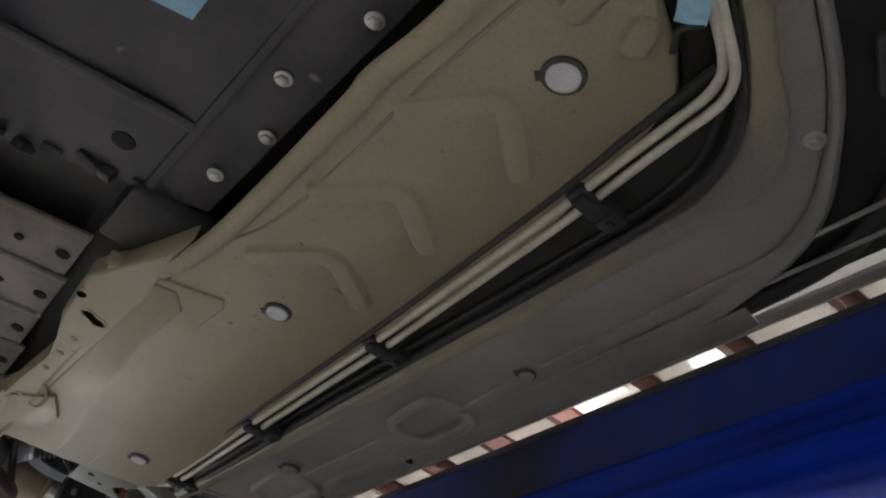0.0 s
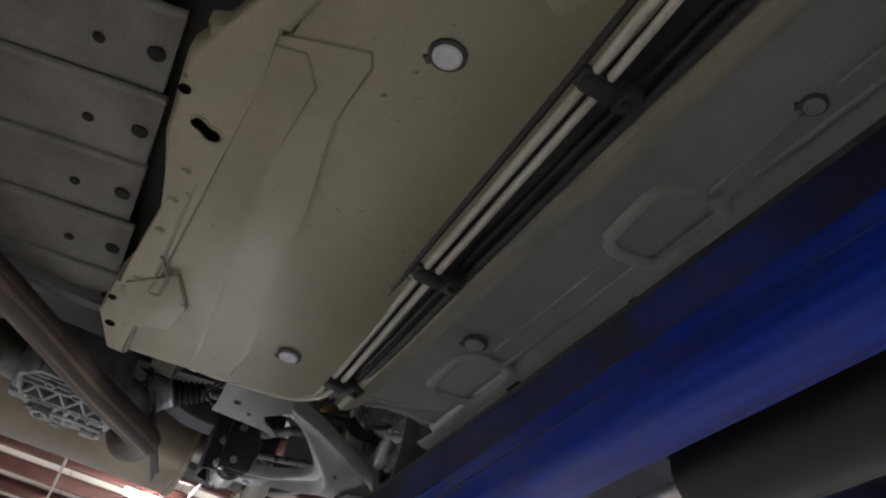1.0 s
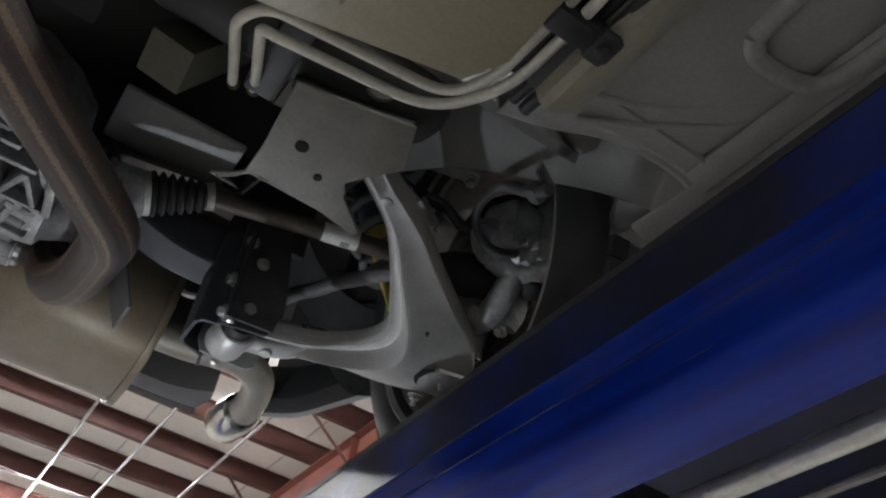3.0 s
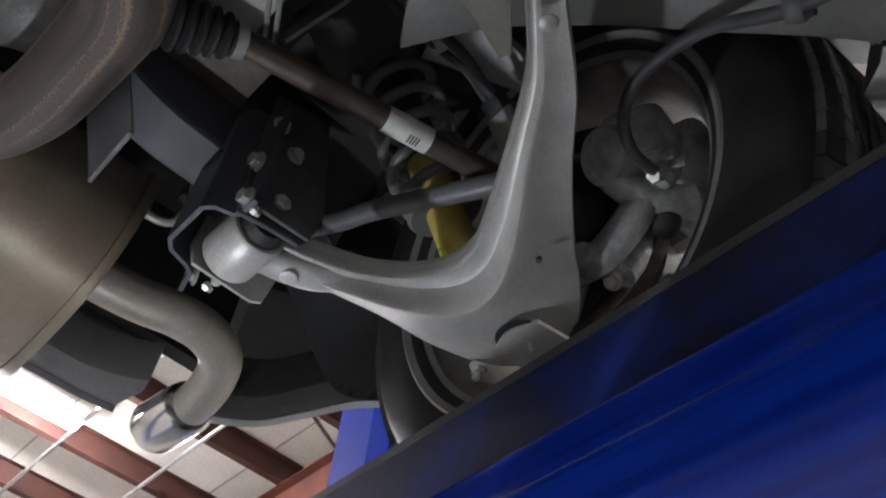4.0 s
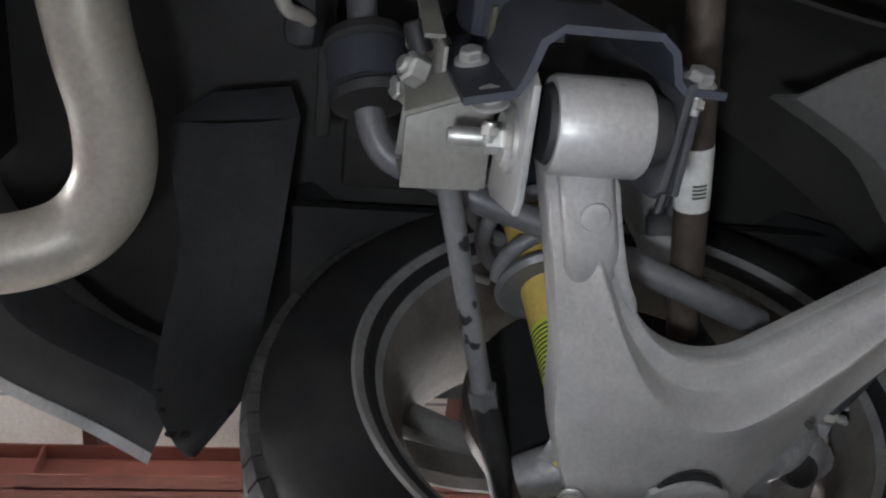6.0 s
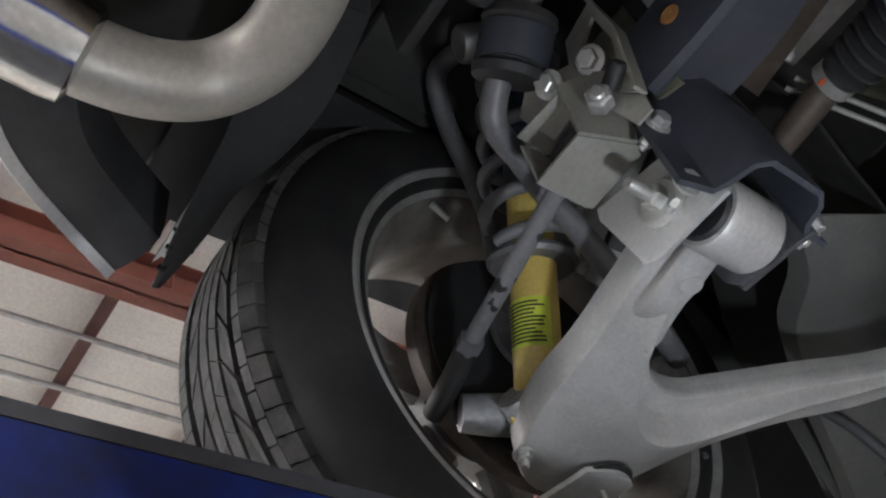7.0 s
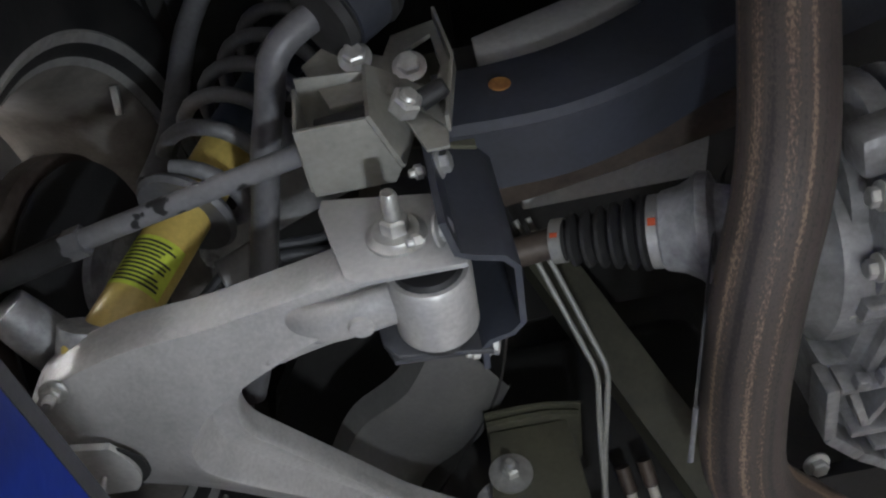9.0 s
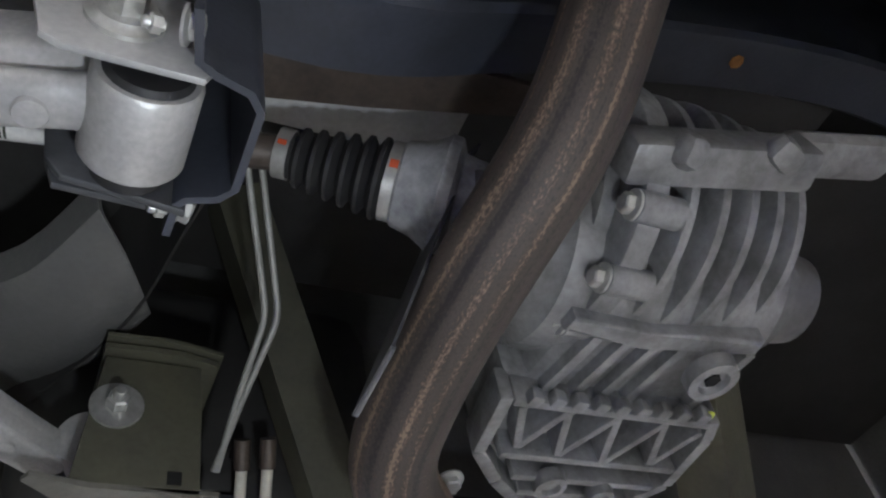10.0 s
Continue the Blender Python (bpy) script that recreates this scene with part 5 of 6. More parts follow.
prof += [(0.085, 0.019), (0.089, 0.019)]
bd = (I1 - I0).normalized()
part("bellows_boot", lathe(bmesh.new(), prof, I0, bd, 36), M_RUBBER, ds, "black pleated rubber boot")
for at, r in ((I0 - bd * 0.004, 0.0325), (I1 - bd * 0.006, 0.0205)):
    clamp = part("boot_clamp", lathe(bmesh.new(), [(0, r - 0.003), (0, r), (0.011, r), (0.011, r - 0.003)], at, bd, 30), M_BOLT, ds, "bright steel clamp band")
    fc = (Vector((0, 0.7, -0.7)) - bd * Vector((0, 0.7, -0.7)).dot(bd)).normalized()
    sw = bd.cross(fc)
    bm = bmesh.new()
    rows = [[at + bd * (0.002 + 0.007 * i) + (fc * math.cos(q) + sw * math.sin(q)) * (r + 0.0006) for q in [0.15 + 0.07 * j for j in range(4)]] for i in range(2)]
    slab_grid(bm, rows, (0, 0, 0.0002))
    part("paint_mark", bm, mat("orange_red_mark", (0.75, 0.12, 0.04), 0.6, bump=0), clamp, "orange-red paint mark")
part("joint_housing", lathe(bmesh.new(), [(-0.10, 0.03), (-0.06, 0.034), (-0.05, 0.036), (-0.045, 0.047), (-0.036, 0.049), (-0.032, 0.045), (-0.02, 0.0385), (-0.004, 0.035), (0, 0.03)], I0, bd, 36), M_CALIPER, ds, "satin grey flared joint housing")
part("joint_housing", lathe(bmesh.new(), [(0, 0.02), (0.02, 0.03), (0.08, 0.04), (0.12, 0.04)], I1 + sd * 0.355, sd, 26), M_RUBBER, ds)
lc = Vector((0.056, 0.625, 2.166))
part("shaft_label", lathe(bmesh.new(), [(-0.028, 0.0147), (-0.028, 0.0152), (0.028, 0.0152), (0.028, 0.0147)], lc, sd, 24), M_WHITE, ds, "white shaft label")
fc = (Vector((-0.1, 0.1, -1)) - sd * Vector((-0.1, 0.1, -1)).dot(sd)).normalized()
sw = sd.cross(fc)
for i in range(4):
    bm = bmesh.new()
    rows = [[lc + sd * (0.002 + 0.0035 * i + 0.002 * k) + (fc * math.cos(q) + sw * math.sin(q)) * 0.0154 for q in [-0.5 + 0.2 * j for j in range(5)]] for k in range(2)]
    slab_grid(bm, rows, (0, 0, 0.0001))
    part("print_bar", bm, M_INK, ds)

# ---- wheel and brake ----
WC = Vector((0.378, 0.62, 2.232))
AXLE = Vector((1.0, -0.05, 0.173)).normalized()
GROW = 1.035  # over a nominal rim
wheel = thing("wheel", "dusty alloy wheel with a worn black tyre on the runway", "wheel", at=WC)


def ring(profile, sides=72):
    """Turned about the axle; profile of (x, radius)."""
    return lathe(bmesh.new(), [(x - 0.37, r * GROW) for x, r in profile], WC, (1, 0, 0), sides, close=True)


tyre = part("tyre", ring([(0.268, 0.236), (0.259, 0.252), (0.256, 0.272), (0.259, 0.292), (0.266, 0.318), (0.28, 0.334), (0.3, 0.3445), (0.375, 0.346), (0.45, 0.3445), (0.47, 0.334), (0.484, 0.31), (0.488, 0.27), (0.48, 0.245), (0.47, 0.236), (0.46, 0.23), (0.28, 0.23)], 96), M_RUBBER, wheel, "black tyre sidewall")
# raised rubber blocks: ribs cut by fine lateral sipes, with wide slanted notches
bm = bmesh.new()
ribs = ((0.286, 0.3045, 84, 0.09), (0.3057, 0.3205, 84, 0.09), (0.331, 0.351, 42, 0.12), (0.357, 0.374, 60, 0.035), (0.378, 0.395, 60, 0.035), (0.401, 0.421, 42, 0.12), (0.4315, 0.4463, 84, 0.09), (0.4475, 0.466, 84, 0.09))
for j, (x0, x1, n, gap) in enumerate(ribs):
    for i in range(n):
        a0, a1 = 2 * math.pi * (i + gap / 2) / n, 2 * math.pi * (i + 1 - gap / 2) / n
        slant = (0.014, 0.01, 0.085, 0.03, -0.03, -0.085, -0.01, -0.014)[j]
        vs = []
        for r_in in (True, False):
            for x, s in ((x0, 0), (x1, slant)):
                for a in (a0, a1):
                    edge = 0.008 if (j == 0 and x == x0) or (j == 7 and x == x1) else 0.0
                    r = 0.355 if r_in else 0.3675 - edge
                    if r_in and edge:
                        r = 0.343
                    vs.append(bm.verts.new((x + WC.x - 0.37, WC.y + math.cos(a + s) * r, WC.z + math.sin(a + s) * r)))
        for q in ((4, 5, 7, 6), (0, 1, 5, 4), (2, 6, 7, 3), (0, 4, 6, 2), (1, 3, 7, 5)):
            bm.faces.new([vs[k] for k in q])
part("tread", bm, M_TREAD, tyre, "grey worn tread blocks", smooth=False, kind="stuff")
rim = part("rim", ring([(0.262, 0.25), (0.259, 0.2525), (0.262, 0.2555), (0.27, 0.254), (0.28, 0.238), (0.46, 0.238), (0.476, 0.253), (0.482, 0.25), (0.474, 0.235), (0.44, 0.222), (0.35, 0.205), (0.31, 0.212), (0.29, 0.222), (0.284, 0.226)], 96), M_RIM, wheel, "dusty brown-grey rim barrel")
part("rim_edge", ring([(0.2585, 0.25), (0.2565, 0.2525), (0.2585, 0.256), (0.264, 0.2575), (0.267, 0.2535), (0.282, 0.229), (0.279, 0.2265)], 96), M_RIMLIP, rim, "pale rim edge")
for k in range(5):
    bm = bmesh.new()
    for d in (-0.13, 0.13):
        a = 2 * math.pi * k / 5 + 0.42
        p0 = WC + Vector((0.062, math.cos(a + d * 1.6) * 0.06, math.sin(a + d * 1.6) * 0.06))
        p1 = WC + Vector((0.075, math.cos(a + d) * 0.232, math.sin(a + d) * 0.232))
        tube(bm, [p0, p0 * 0.5 + p1 * 0.5 + Vector((0.008, 0, 0)), p1], lambda s: 0.019 + 0.006 * s, 8, flat=((1, 0, 0), 0.8))
    part("spoke", bm, M_RIMLIP, rim)
part("hub", lathe(bmesh.new(), [(0.04, 0.03), (0.045, 0.075), (0.085, 0.078), (0.095, 0.06)], WC, (1, 0, 0), 32), M_RIMLIP, wheel)
balance = obox(bmesh.new(), WC + Vector((-0.088, 0.12, 0.178)), (0.008, 0.03, 0.006), (30, 0, 0), 0.001)
part("balance_weight", balance, M_BOLT, wheel, "bright stick-on weight")
wheel.rotation_euler = Vector((1, 0, 0)).rotation_difference(AXLE).to_euler()

brake = thing("brake", "rust-tinted brake disc with a grey cast caliper", "brake", at=WC)
part("disc", lathe(bmesh.new(), [(-0.06, 0.05), (-0.06, 0.152), (-0.058, 0.155), (-0.04, 0.155), (-0.038, 0.152), (-0.038, 0.085), (0.03, 0.08), (0.03, 0.05)], WC, AXLE, 64), M_DISC, brake)
part("splash_shield", lathe(bmesh.new(), [(-0.072, 0.06), (-0.07, 0.145), (-0.074, 0.146), (-0.076, 0.06)], WC, AXLE, 40), M_BLACK, brake)
cal = part("caliper", obox(bmesh.new(), (0.268, 0.468, 2.196), (0.085, 0.078, 0.075), (14, -10, 10), 0.018), M_CALIPER, brake, "grey cast caliper")
part("caliper_bridge", obox(bmesh.new(), (0.34, 0.45, 2.2), (0.1, 0.06, 0.11), (20, 0, 0), 0.016), M_CALIPER, cal)
part("piston_bore", lathe(bmesh.new(), [(0, 0.036), (0.036, 0.036), (0.044, 0.032), (0.046, 0.02)], (0.262, 0.482, 2.19), (-0.75, 0.25, -0.5), 28), M_CALIPER, cal)
part("inlet_boss", obox(bmesh.new(), (0.282, 0.458, 2.158), (0.036, 0.03, 0.04), (20, 25, 0), 0.009), M_CALIPER, cal)
part("caliper_ear", tube(bmesh.new(), smooth_path([(0.25, 0.5, 2.155), (0.27, 0.49, 2.142), (0.3, 0.475, 2.138), (0.325, 0.45, 2.15)]), lambda q: 0.017 + 0.004 * q, 12), M_CALIPER, cal, "cast lower ear")
part("slide_pin_boot", lathe(bmesh.new(), [(0, 0.012), (0.004, 0.017), (0.012, 0.014), (0.018, 0.018), (0.03, 0.016), (0.034, 0.01)], (0.322, 0.482, 2.142), (-0.3, 0, -0.9), 18), M_RUBBER, cal, "black rubber pin boot")
part("bleed_cap", lathe(bmesh.new(), [(0, 0.007), (0.018, 0.008), (0.024, 0.005)], (0.282, 0.445, 2.226), (-0.6, -0.3, 0.5), 12), M_BLACK, cal)
for i in range(3):
    part("casting_rib", obox(bmesh.new(), (0.244 + 0.016 * i, 0.462 - 0.004 * i, 2.158), (0.005, 0.06, 0.012), (14, -10, 10), 0.002), M_CALIPER, cal)
part("caliper_carrier", tube(bmesh.new(), smooth_path([(0.345, 0.53, 2.22), (0.335, 0.525, 2.18), (0.325, 0.53, 2.13), (0.315, 0.55, 2.09)]), lambda q: 0.026 - 0.004 * q, 12), M_CALIPER, brake)
hex_bolt(brake, (0.326, 0.524, 2.158), (-0.5, -0.1, -0.9), 0.017, 0.01, True, 0, "caliper_bolt")
hex_bolt(brake, (0.32, 0.56, 2.09), (-0.6, 0.1, -0.8), 0.015, 0.009, True, 0, "caliper_bolt")

kn = thing("knuckle", "grey cast wheel knuckle behind the brake", "knuckle", at=(0.3, 0.6, 2.1))
bm = bmesh.new()
tube(bm, smooth_path([(0.29, 0.63, 2.05), (0.285, 0.6, 2.1), (0.29, 0.61, 2.18), (0.28, 0.64, 2.28)]), lambda s: 0.034 - 0.012 * s, 12)
tube(bm, smooth_path([(0.285, 0.6, 2.09), (0.275, 0.545, 2.065), (0.272, 0.505, 2.08), (0.275, 0.47, 2.12)]), 0.02, 10)
tube(bm, smooth_path([(0.29, 0.63, 2.1), (0.3, 0.7, 2.085), (0.315, 0.735, 2.088)]), lambda s: 0.026 - 0.006 * s, 10)
tube(bm, smooth_path([(0.28, 0.64, 2.05), (0.262, 0.69, 2.05), (0.25, 0.72, 2.065)]), 0.022, 10)
part("knuckle_body", bm, M_CALIPER, kn)
part("bearing", lathe(bmesh.new(), [(-0.1, 0.04), (-0.1, 0.05), (-0.06, 0.056), (-0.03, 0.056)], WC, AXLE, 32), M_CALIPER, kn)
part("ball_joint_boot", lathe(bmesh.new(), [(0, 0.024), (0.012, 0.027), (0.024, 0.018), (0.034, 0.02)], (0.262, 0.635, 2.03), (0.15, 0, 1), 22), M_RUBBER, kn, "black ball joint boot")
hex_bolt(kn, (0.262, 0.556, 2.07), (-1, 0, -0.5), 0.017, 0.009)
hex_bolt(kn, (0.255, 0.70, 2.06), (-0.6, 0.7, -0.5), 0.015, 0.008)

kn.location += Vector((0.012, 0.008, 0.028))

hs = thing("brake_hose", "dark grey looped rubber brake hose", "brake hose", at=(0.2, 0.4, 2.2))
part("hose_run", tube(bmesh.new(), smooth_path([(0.126, 0.2, 1.985), (0.134, 0.245, 2.02), (0.138, 0.313, 2.086), (0.15, 0.385, 2.114), (0.176, 0.428, 2.118), (0.212, 0.447, 2.118), (0.25, 0.453, 2.132), (0.275, 0.455, 2.15)]), 0.0065, 12), M_DARKGREY, hs)
part("hose_clip", obox(obox(bmesh.new(), (0.134, 0.235, 2.013), (0.024, 0.02, 0.022), (35, 10, 25), 0.006), (0.137, 0.224, 2.028), (0.034, 0.006, 0.026), (0, 12, 25), 0.002), M_DARKGREY, hs)
part("banjo", lathe(bmesh.new(), [(0, 0.011), (0.016, 0.011), (0.022, 0.008)], (0.277, 0.455, 2.152), (-0.5, 0.1, -0.7), 6), M_BOLT, hs)
wr = thing("sensor_wire", "black sheathed sensor wire clipped to a link", "cable", at=(0.15, 0.55, 2.3))
part("wire_run", tube(bmesh.new(), smooth_path([(-0.1, 0.59, 2.3), (-0.03, 0.582, 2.265), (0.05, 0.578, 2.255), (0.11, 0.588, 2.25), (0.165, 0.575, 2.24), (0.21, 0.56, 2.2), (0.25, 0.52, 2.19)]), 0.007, 10), M_DARKGREY, wr)
part("wire_run", tube(bmesh.new(), smooth_path([(-0.08, 0.61, 2.31), (0.0, 0.602, 2.27), (0.07, 0.594, 2.262), (0.12, 0.602, 2.255), (0.16, 0.595, 2.25), (0.2, 0.58, 2.215)]), 0.0055, 8), M_DARKGREY, wr)
part("wire_clamp", obox(bmesh.new(), (0.022, 0.588, 2.266), (0.03, 0.034, 0.012), (10, 20, 10), 0.003), M_PLATELIGHT, wr, "pale clamp")
part("wire_clip", obox(bmesh.new(), (0.125, 0.595, 2.25), (0.024, 0.034, 0.02), (20, 30, 0), 0.004), M_BLACK, wr)
part("link_plate", obox(bmesh.new(), (0.15, 0.60, 2.225), (0.05, 0.05, 0.006), (30, 40, 10), 0.002), M_PLATELIGHT, wr, "pale bracket plate")

wr.location += Vector((0.026, -0.008, 0.04))
ua = thing("upper_control_arm", "pale grey pressed upper control arm above the spring", "control arm", at=(0.14, 0.58, 2.38))
rows = [[Vector((0.06, 0.612, 2.4)).lerp(Vector((0.235, 0.542, 2.345)), u) + Vector((0.02, 0.05, 0.0)) * (v * (1 - 0.75 * u)) + Vector((0, 0, 0.008 * (abs(v) > 0.9))) for v in (-1, -0.85, -0.3, 0.3, 0.85, 1)] for u in (0, 0.25, 0.5, 0.75, 1)]
part("arm_pressing", slab_grid(bmesh.new(), rows, (0, 0, 0.003)), M_PLATELIGHT, ua)
hex_bolt(ua, (0.225, 0.55, 2.345), (0, 0, -1), 0.016, 0.01)

# ---- differential ----
df = thing("differential", "dirty cast aluminium differential with curved cooling fins", "differential", at=(-0.42, 0.7, 2.05))
DC = Vector((-0.412, 0.755, 2.086))
part("housing", lathe(bmesh.new(), [(0.085, 0.05), (0.083, 0.062), (0.07, 0.064), (-0.06, 0.063), (-0.078, 0.056), (-0.082, 0.04)], DC, (1, 0, 0), 48), M_ALUDIRT, df)
for i in range(6):
    x = 0.053 - 0.026 * i
    r = (0.084, 0.086, 0.087, 0.086, 0.083, 0.078)[i]
    bm = lathe(bmesh.new(), [(x - 0.008, 0.06), (x - 0.0058, r - 0.005), (x - 0.0033, r), (x + 0.0033, r), (x + 0.0058, r - 0.005), (x + 0.008, 0.06)], DC, (1, 0, 0), 56)
    part("fin", bm, M_ALUDIRT, df)
part("flange", lathe(bmesh.new(), [(0.05, 0.062), (0.048, 0.085), (0.05, 0.088), (0.068, 0.088), (0.07, 0.085), (0.072, 0.06)], DC, (1, 0, 0), 40), M_ALUDIRT, df)
for a in (-128, -96, -64, -32, 0):
    y, z = DC.y - math.cos(radians(a)) * 0.088, DC.z + math.sin(radians(a)) * 0.088
    bm = bmesh.new()
    lathe(bm, [(0, 0.0105), (0.034, 0.0105), (0.036, 0.008)], (DC.x + 0.04, y, z), (1, 0, 0), 16)
    part("bolt_boss", bm, M_ALUDIRT, df)
    hex_bolt(df, (DC.x + 0.075, y, z), (1, 0, 0), 0.0125, 0.008, True)
SC = Vector((-0.42, 0.722, 2.072))
part("side_cover", lathe(bmesh.new(), [(-0.09, 0.07), (0.088, 0.072), (0.1, 0.07), (0.106, 0.06), (0.13, 0.05), (0.15, 0.045)], SC, (1, 0, 0), 40), M_ALUDIRT, df)
part("far_output", lathe(bmesh.new(), [(-0.08, 0.05), (-0.12, 0.05), (-0.125, 0.04), (-0.16, 0.036)], SC, (1, 0, 0), 32), M_BAR, df)
# middle case with slanting ribs and the joint rim
part("middle_case", prism(bmesh.new(), [(-0.335, 0.645), (-0.345, 0.735), (-0.49, 0.745), (-0.505, 0.70), (-0.5, 0.645)], 2.003, 2.1, 2, 0.01), M_ALUDIRT, df)
part("joint_rim", prism(bmesh.new(), [(-0.33, 0.722), (-0.332, 0.735), (-0.4, 0.732), (-0.495, 0.742), (-0.497, 0.728), (-0.4, 0.718)], 1.99, 2.03, 2, 0.003), M_ALUDIRT, df)
for x in (-0.352, -0.378, -0.402, -0.426, -0.486):
    part("rib", prism(bmesh.new(), [(x + 0.005, 0.656), (x - 0.005, 0.656), (x - 0.017, 0.724), (x - 0.008, 0.724)], 1.993, 2.02, 2, 0.002), M_ALUDIRT, df)
# front carrier with its webbed floor
bm = bmesh.new()
prism(bm, [(-0.318, 0.665), (-0.325, 0.60), (-0.36, 0.565), (-0.40, 0.535), (-0.49, 0.535), (-0.525, 0.58), (-0.52, 0.64), (-0.505, 0.66), (-0.45, 0.665), (-0.36, 0.665)], 2.004, 2.12, 2, 0.008)
part("carrier", bm, M_ALUDIRT, df)


def web(a, b, r=0.006, z=1.984):
    d = Vector((*b, 0)) - Vector((*a, 0))
    mid = (Vector((*a, z + 0.012)) + Vector((*b, z + 0.012))) / 2
    part("web", obox(bmesh.new(), mid, (d.length, r * 1.2, 0.03), (0, 0, math.degrees(math.atan2(d.y, d.x))), 0.002), M_ALUDIRT, df)


zig = [(-0.335, 0.655), (-0.355, 0.61), (-0.375, 0.655), (-0.395, 0.605), (-0.42, 0.655), (-0.44, 0.6), (-0.465, 0.655), (-0.485, 0.605), (-0.505, 0.65)]
for a, b in zip(zig, zig[1:]):
    web(a, b)
for y, x0, x1 in ((0.658, -0.325, -0.51), (0.6, -0.345, -0.515), (0.575, -0.37, -0.51), (0.556, -0.385, -0.495)):
    web((x0, y), (x1, y), 0.006)
rim = [(-0.318, 0.662), (-0.327, 0.60), (-0.36, 0.567), (-0.40, 0.538), (-0.488, 0.538), (-0.522, 0.58), (-0.518, 0.64), (-0.508, 0.662)]
for a, b in zip(rim, rim[1:]):
    web(a, b, 0.009)
for x, y, r in ((-0.462, 0.712, 0.02), (-0.405, 0.575, 0.014), (-0.46, 0.566, 0.012)):
    bm = bmesh.new()
    lathe(bm, [(0, r), (0.012, r * 0.95), (0.0125, r * 0.6), (0.008, r * 0.5), (0.008, 0.001)], (x, y, 1.985), (0, 0, -1), 24)
    plug_part = part("drain_plug", bm, M_ALUDIRT, df)
    if r > 0.015:
        part("hex_socket", lathe(bmesh.new(), [(0, 0.0065), (0.0015, 0.0065), (0.0015, 0.001)], (x, y, 1.9765), (0, 0, -1), 6), M_BLACKHOLE, plug_part, "dark hex socket")
part("yellow_mark", lathe(bmesh.new(), [(0, 0.006), (0.001, 0.005)], (-0.497, 0.668, 1.983), (0, 0, -1), 10), M_LABEL, df)
for i in range(9):
    part("joint_lug", obox(bmesh.new(), (-0.34 - 0.019 * i, 0.664 + 0.0004 * i, 1.984), (0.012, 0.011, 0.012), (0, 0, 10), 0.003), M_ALUDIRT, df)
bm = bmesh.new()
obox(bm, (-0.395, 0.838, 2.045), (0.14, 0.03, 0.034), (10, 0, -11), 0.006)
obox(bm, (-0.36, 0.845, 2.03), (0.022, 0.022, 0.02), (30, 10, 12), 0.008)
obox(bm, (-0.43, 0.858, 2.034), (0.03, 0.02, 0.018), (10, 0, 22), 0.008)
obox(bm, (-0.505, 0.85, 2.07), (0.1, 0.034, 0.02), (0, 0, -11), 0.01)
part("rear_mount", bm, M_ALUDIRT, df)
hex_bolt(df, (-0.335, 0.54, 2.0), (0, 0.2, -1), 0.015, 0.008)

df.location += Vector((-0.002, -0.0335, -0.014))
df.scale = (1.04, 1.17, 1.04)

# ---- exhaust ----
ex = thing("exhaust_pipe", "heat-browned steel exhaust pipe with elbows and streaks", "exhaust pipe", at=(-0.3, 0.5, 1.91))
part("pipe", tube(bmesh.new(), bent_path([(-1.04, -2.6, 1.96), (-1.03, -0.6, 1.94), (-0.93, -0.3, 1.934), (-0.66, 0.04, 1.932), (-0.526, 0.205, 1.934), (-0.378, 0.39, 1.934), (-0.238, 0.553, 1.94), (-0.24, 0.64, 1.966), (-0.246, 0.734, 1.98), (-0.271, 0.83, 2.015), (-0.3, 0.93, 2.12), (-0.305, 0.98, 2.17)], 0.045, 8), 0.0335, 30, uv=True), M_EXHRUN, ex)
bm = bmesh.new()
sheet(bm, [(-0.29, 2.15), (-0.279, 2.136), (-0.234, 2.035), (-0.205, 1.97), (-0.18, 1.915)], 0.645, 0.715, 0.002, axis=1)
shs = thing("shaft_heat_shield", "thin grey sheet shield beside the exhaust", "heat shield", at=(-0.24, 0.67, 2.04))
part("shield_sheet", bm, M_DARKGREY, shs)
part("hemmed_edge", tube(bmesh.new(), [(-0.181, 0.646, 1.916), (-0.18, 0.714, 1.916)], 0.002, 8), M_BAR, shs)
mf = thing("muffler", "dusty beige oval steel muffler with a rolled end seam", "muffler", at=(-0.5, 1.08, 2.18))
prof = [(1.12 + 0.168 * math.copysign(abs(math.cos(a)) ** 0.8, math.cos(a)), 2.183 + 0.122 * math.copysign(abs(math.sin(a)) ** 0.8, math.sin(a))) for a in [2 * math.pi * k / 40 for k in range(40)]]
part("shell", prism(bmesh.new(), prof, -1.0, -0.082, 0, 0.006), M_MUF, mf)
prof2 = [(1.12 + (y - 1.12) * 1.035, 2.183 + (z - 2.183) * 1.05) for y, z in prof]
part("end_seam", prism(bmesh.new(), prof2, -0.094, -0.08, 0, 0.003), M_MUF, mf, "rolled end seam")
tp = thing("tailpipe", "pale stainless tailpipe bend with a polished round tip", "tailpipe", at=(0.1, 1.06, 2.13))
part("bend", tube(bmesh.new(), smooth_path([(-0.16, 1.12, 2.185), (-0.08, 1.11, 2.183), (-0.01, 1.098, 2.18), (0.05, 1.086, 2.184), (0.1, 1.089, 2.186), (0.14, 1.115, 2.182), (0.156, 1.16, 2.168), (0.158, 1.215, 2.16), (0.155, 1.27, 2.165)], 6), 0.031, 30), M_TAIL, tp)
bm = bmesh.new()
lathe(bm, [(0, 0.033), (0.004, 0.04), (0.02, 0.042), (0.1, 0.043), (0.105, 0.041), (0.1, 0.039), (0.02, 0.038)], (0.157, 1.205, 2.158), (-0.02, 0.95, 0.12), 36)
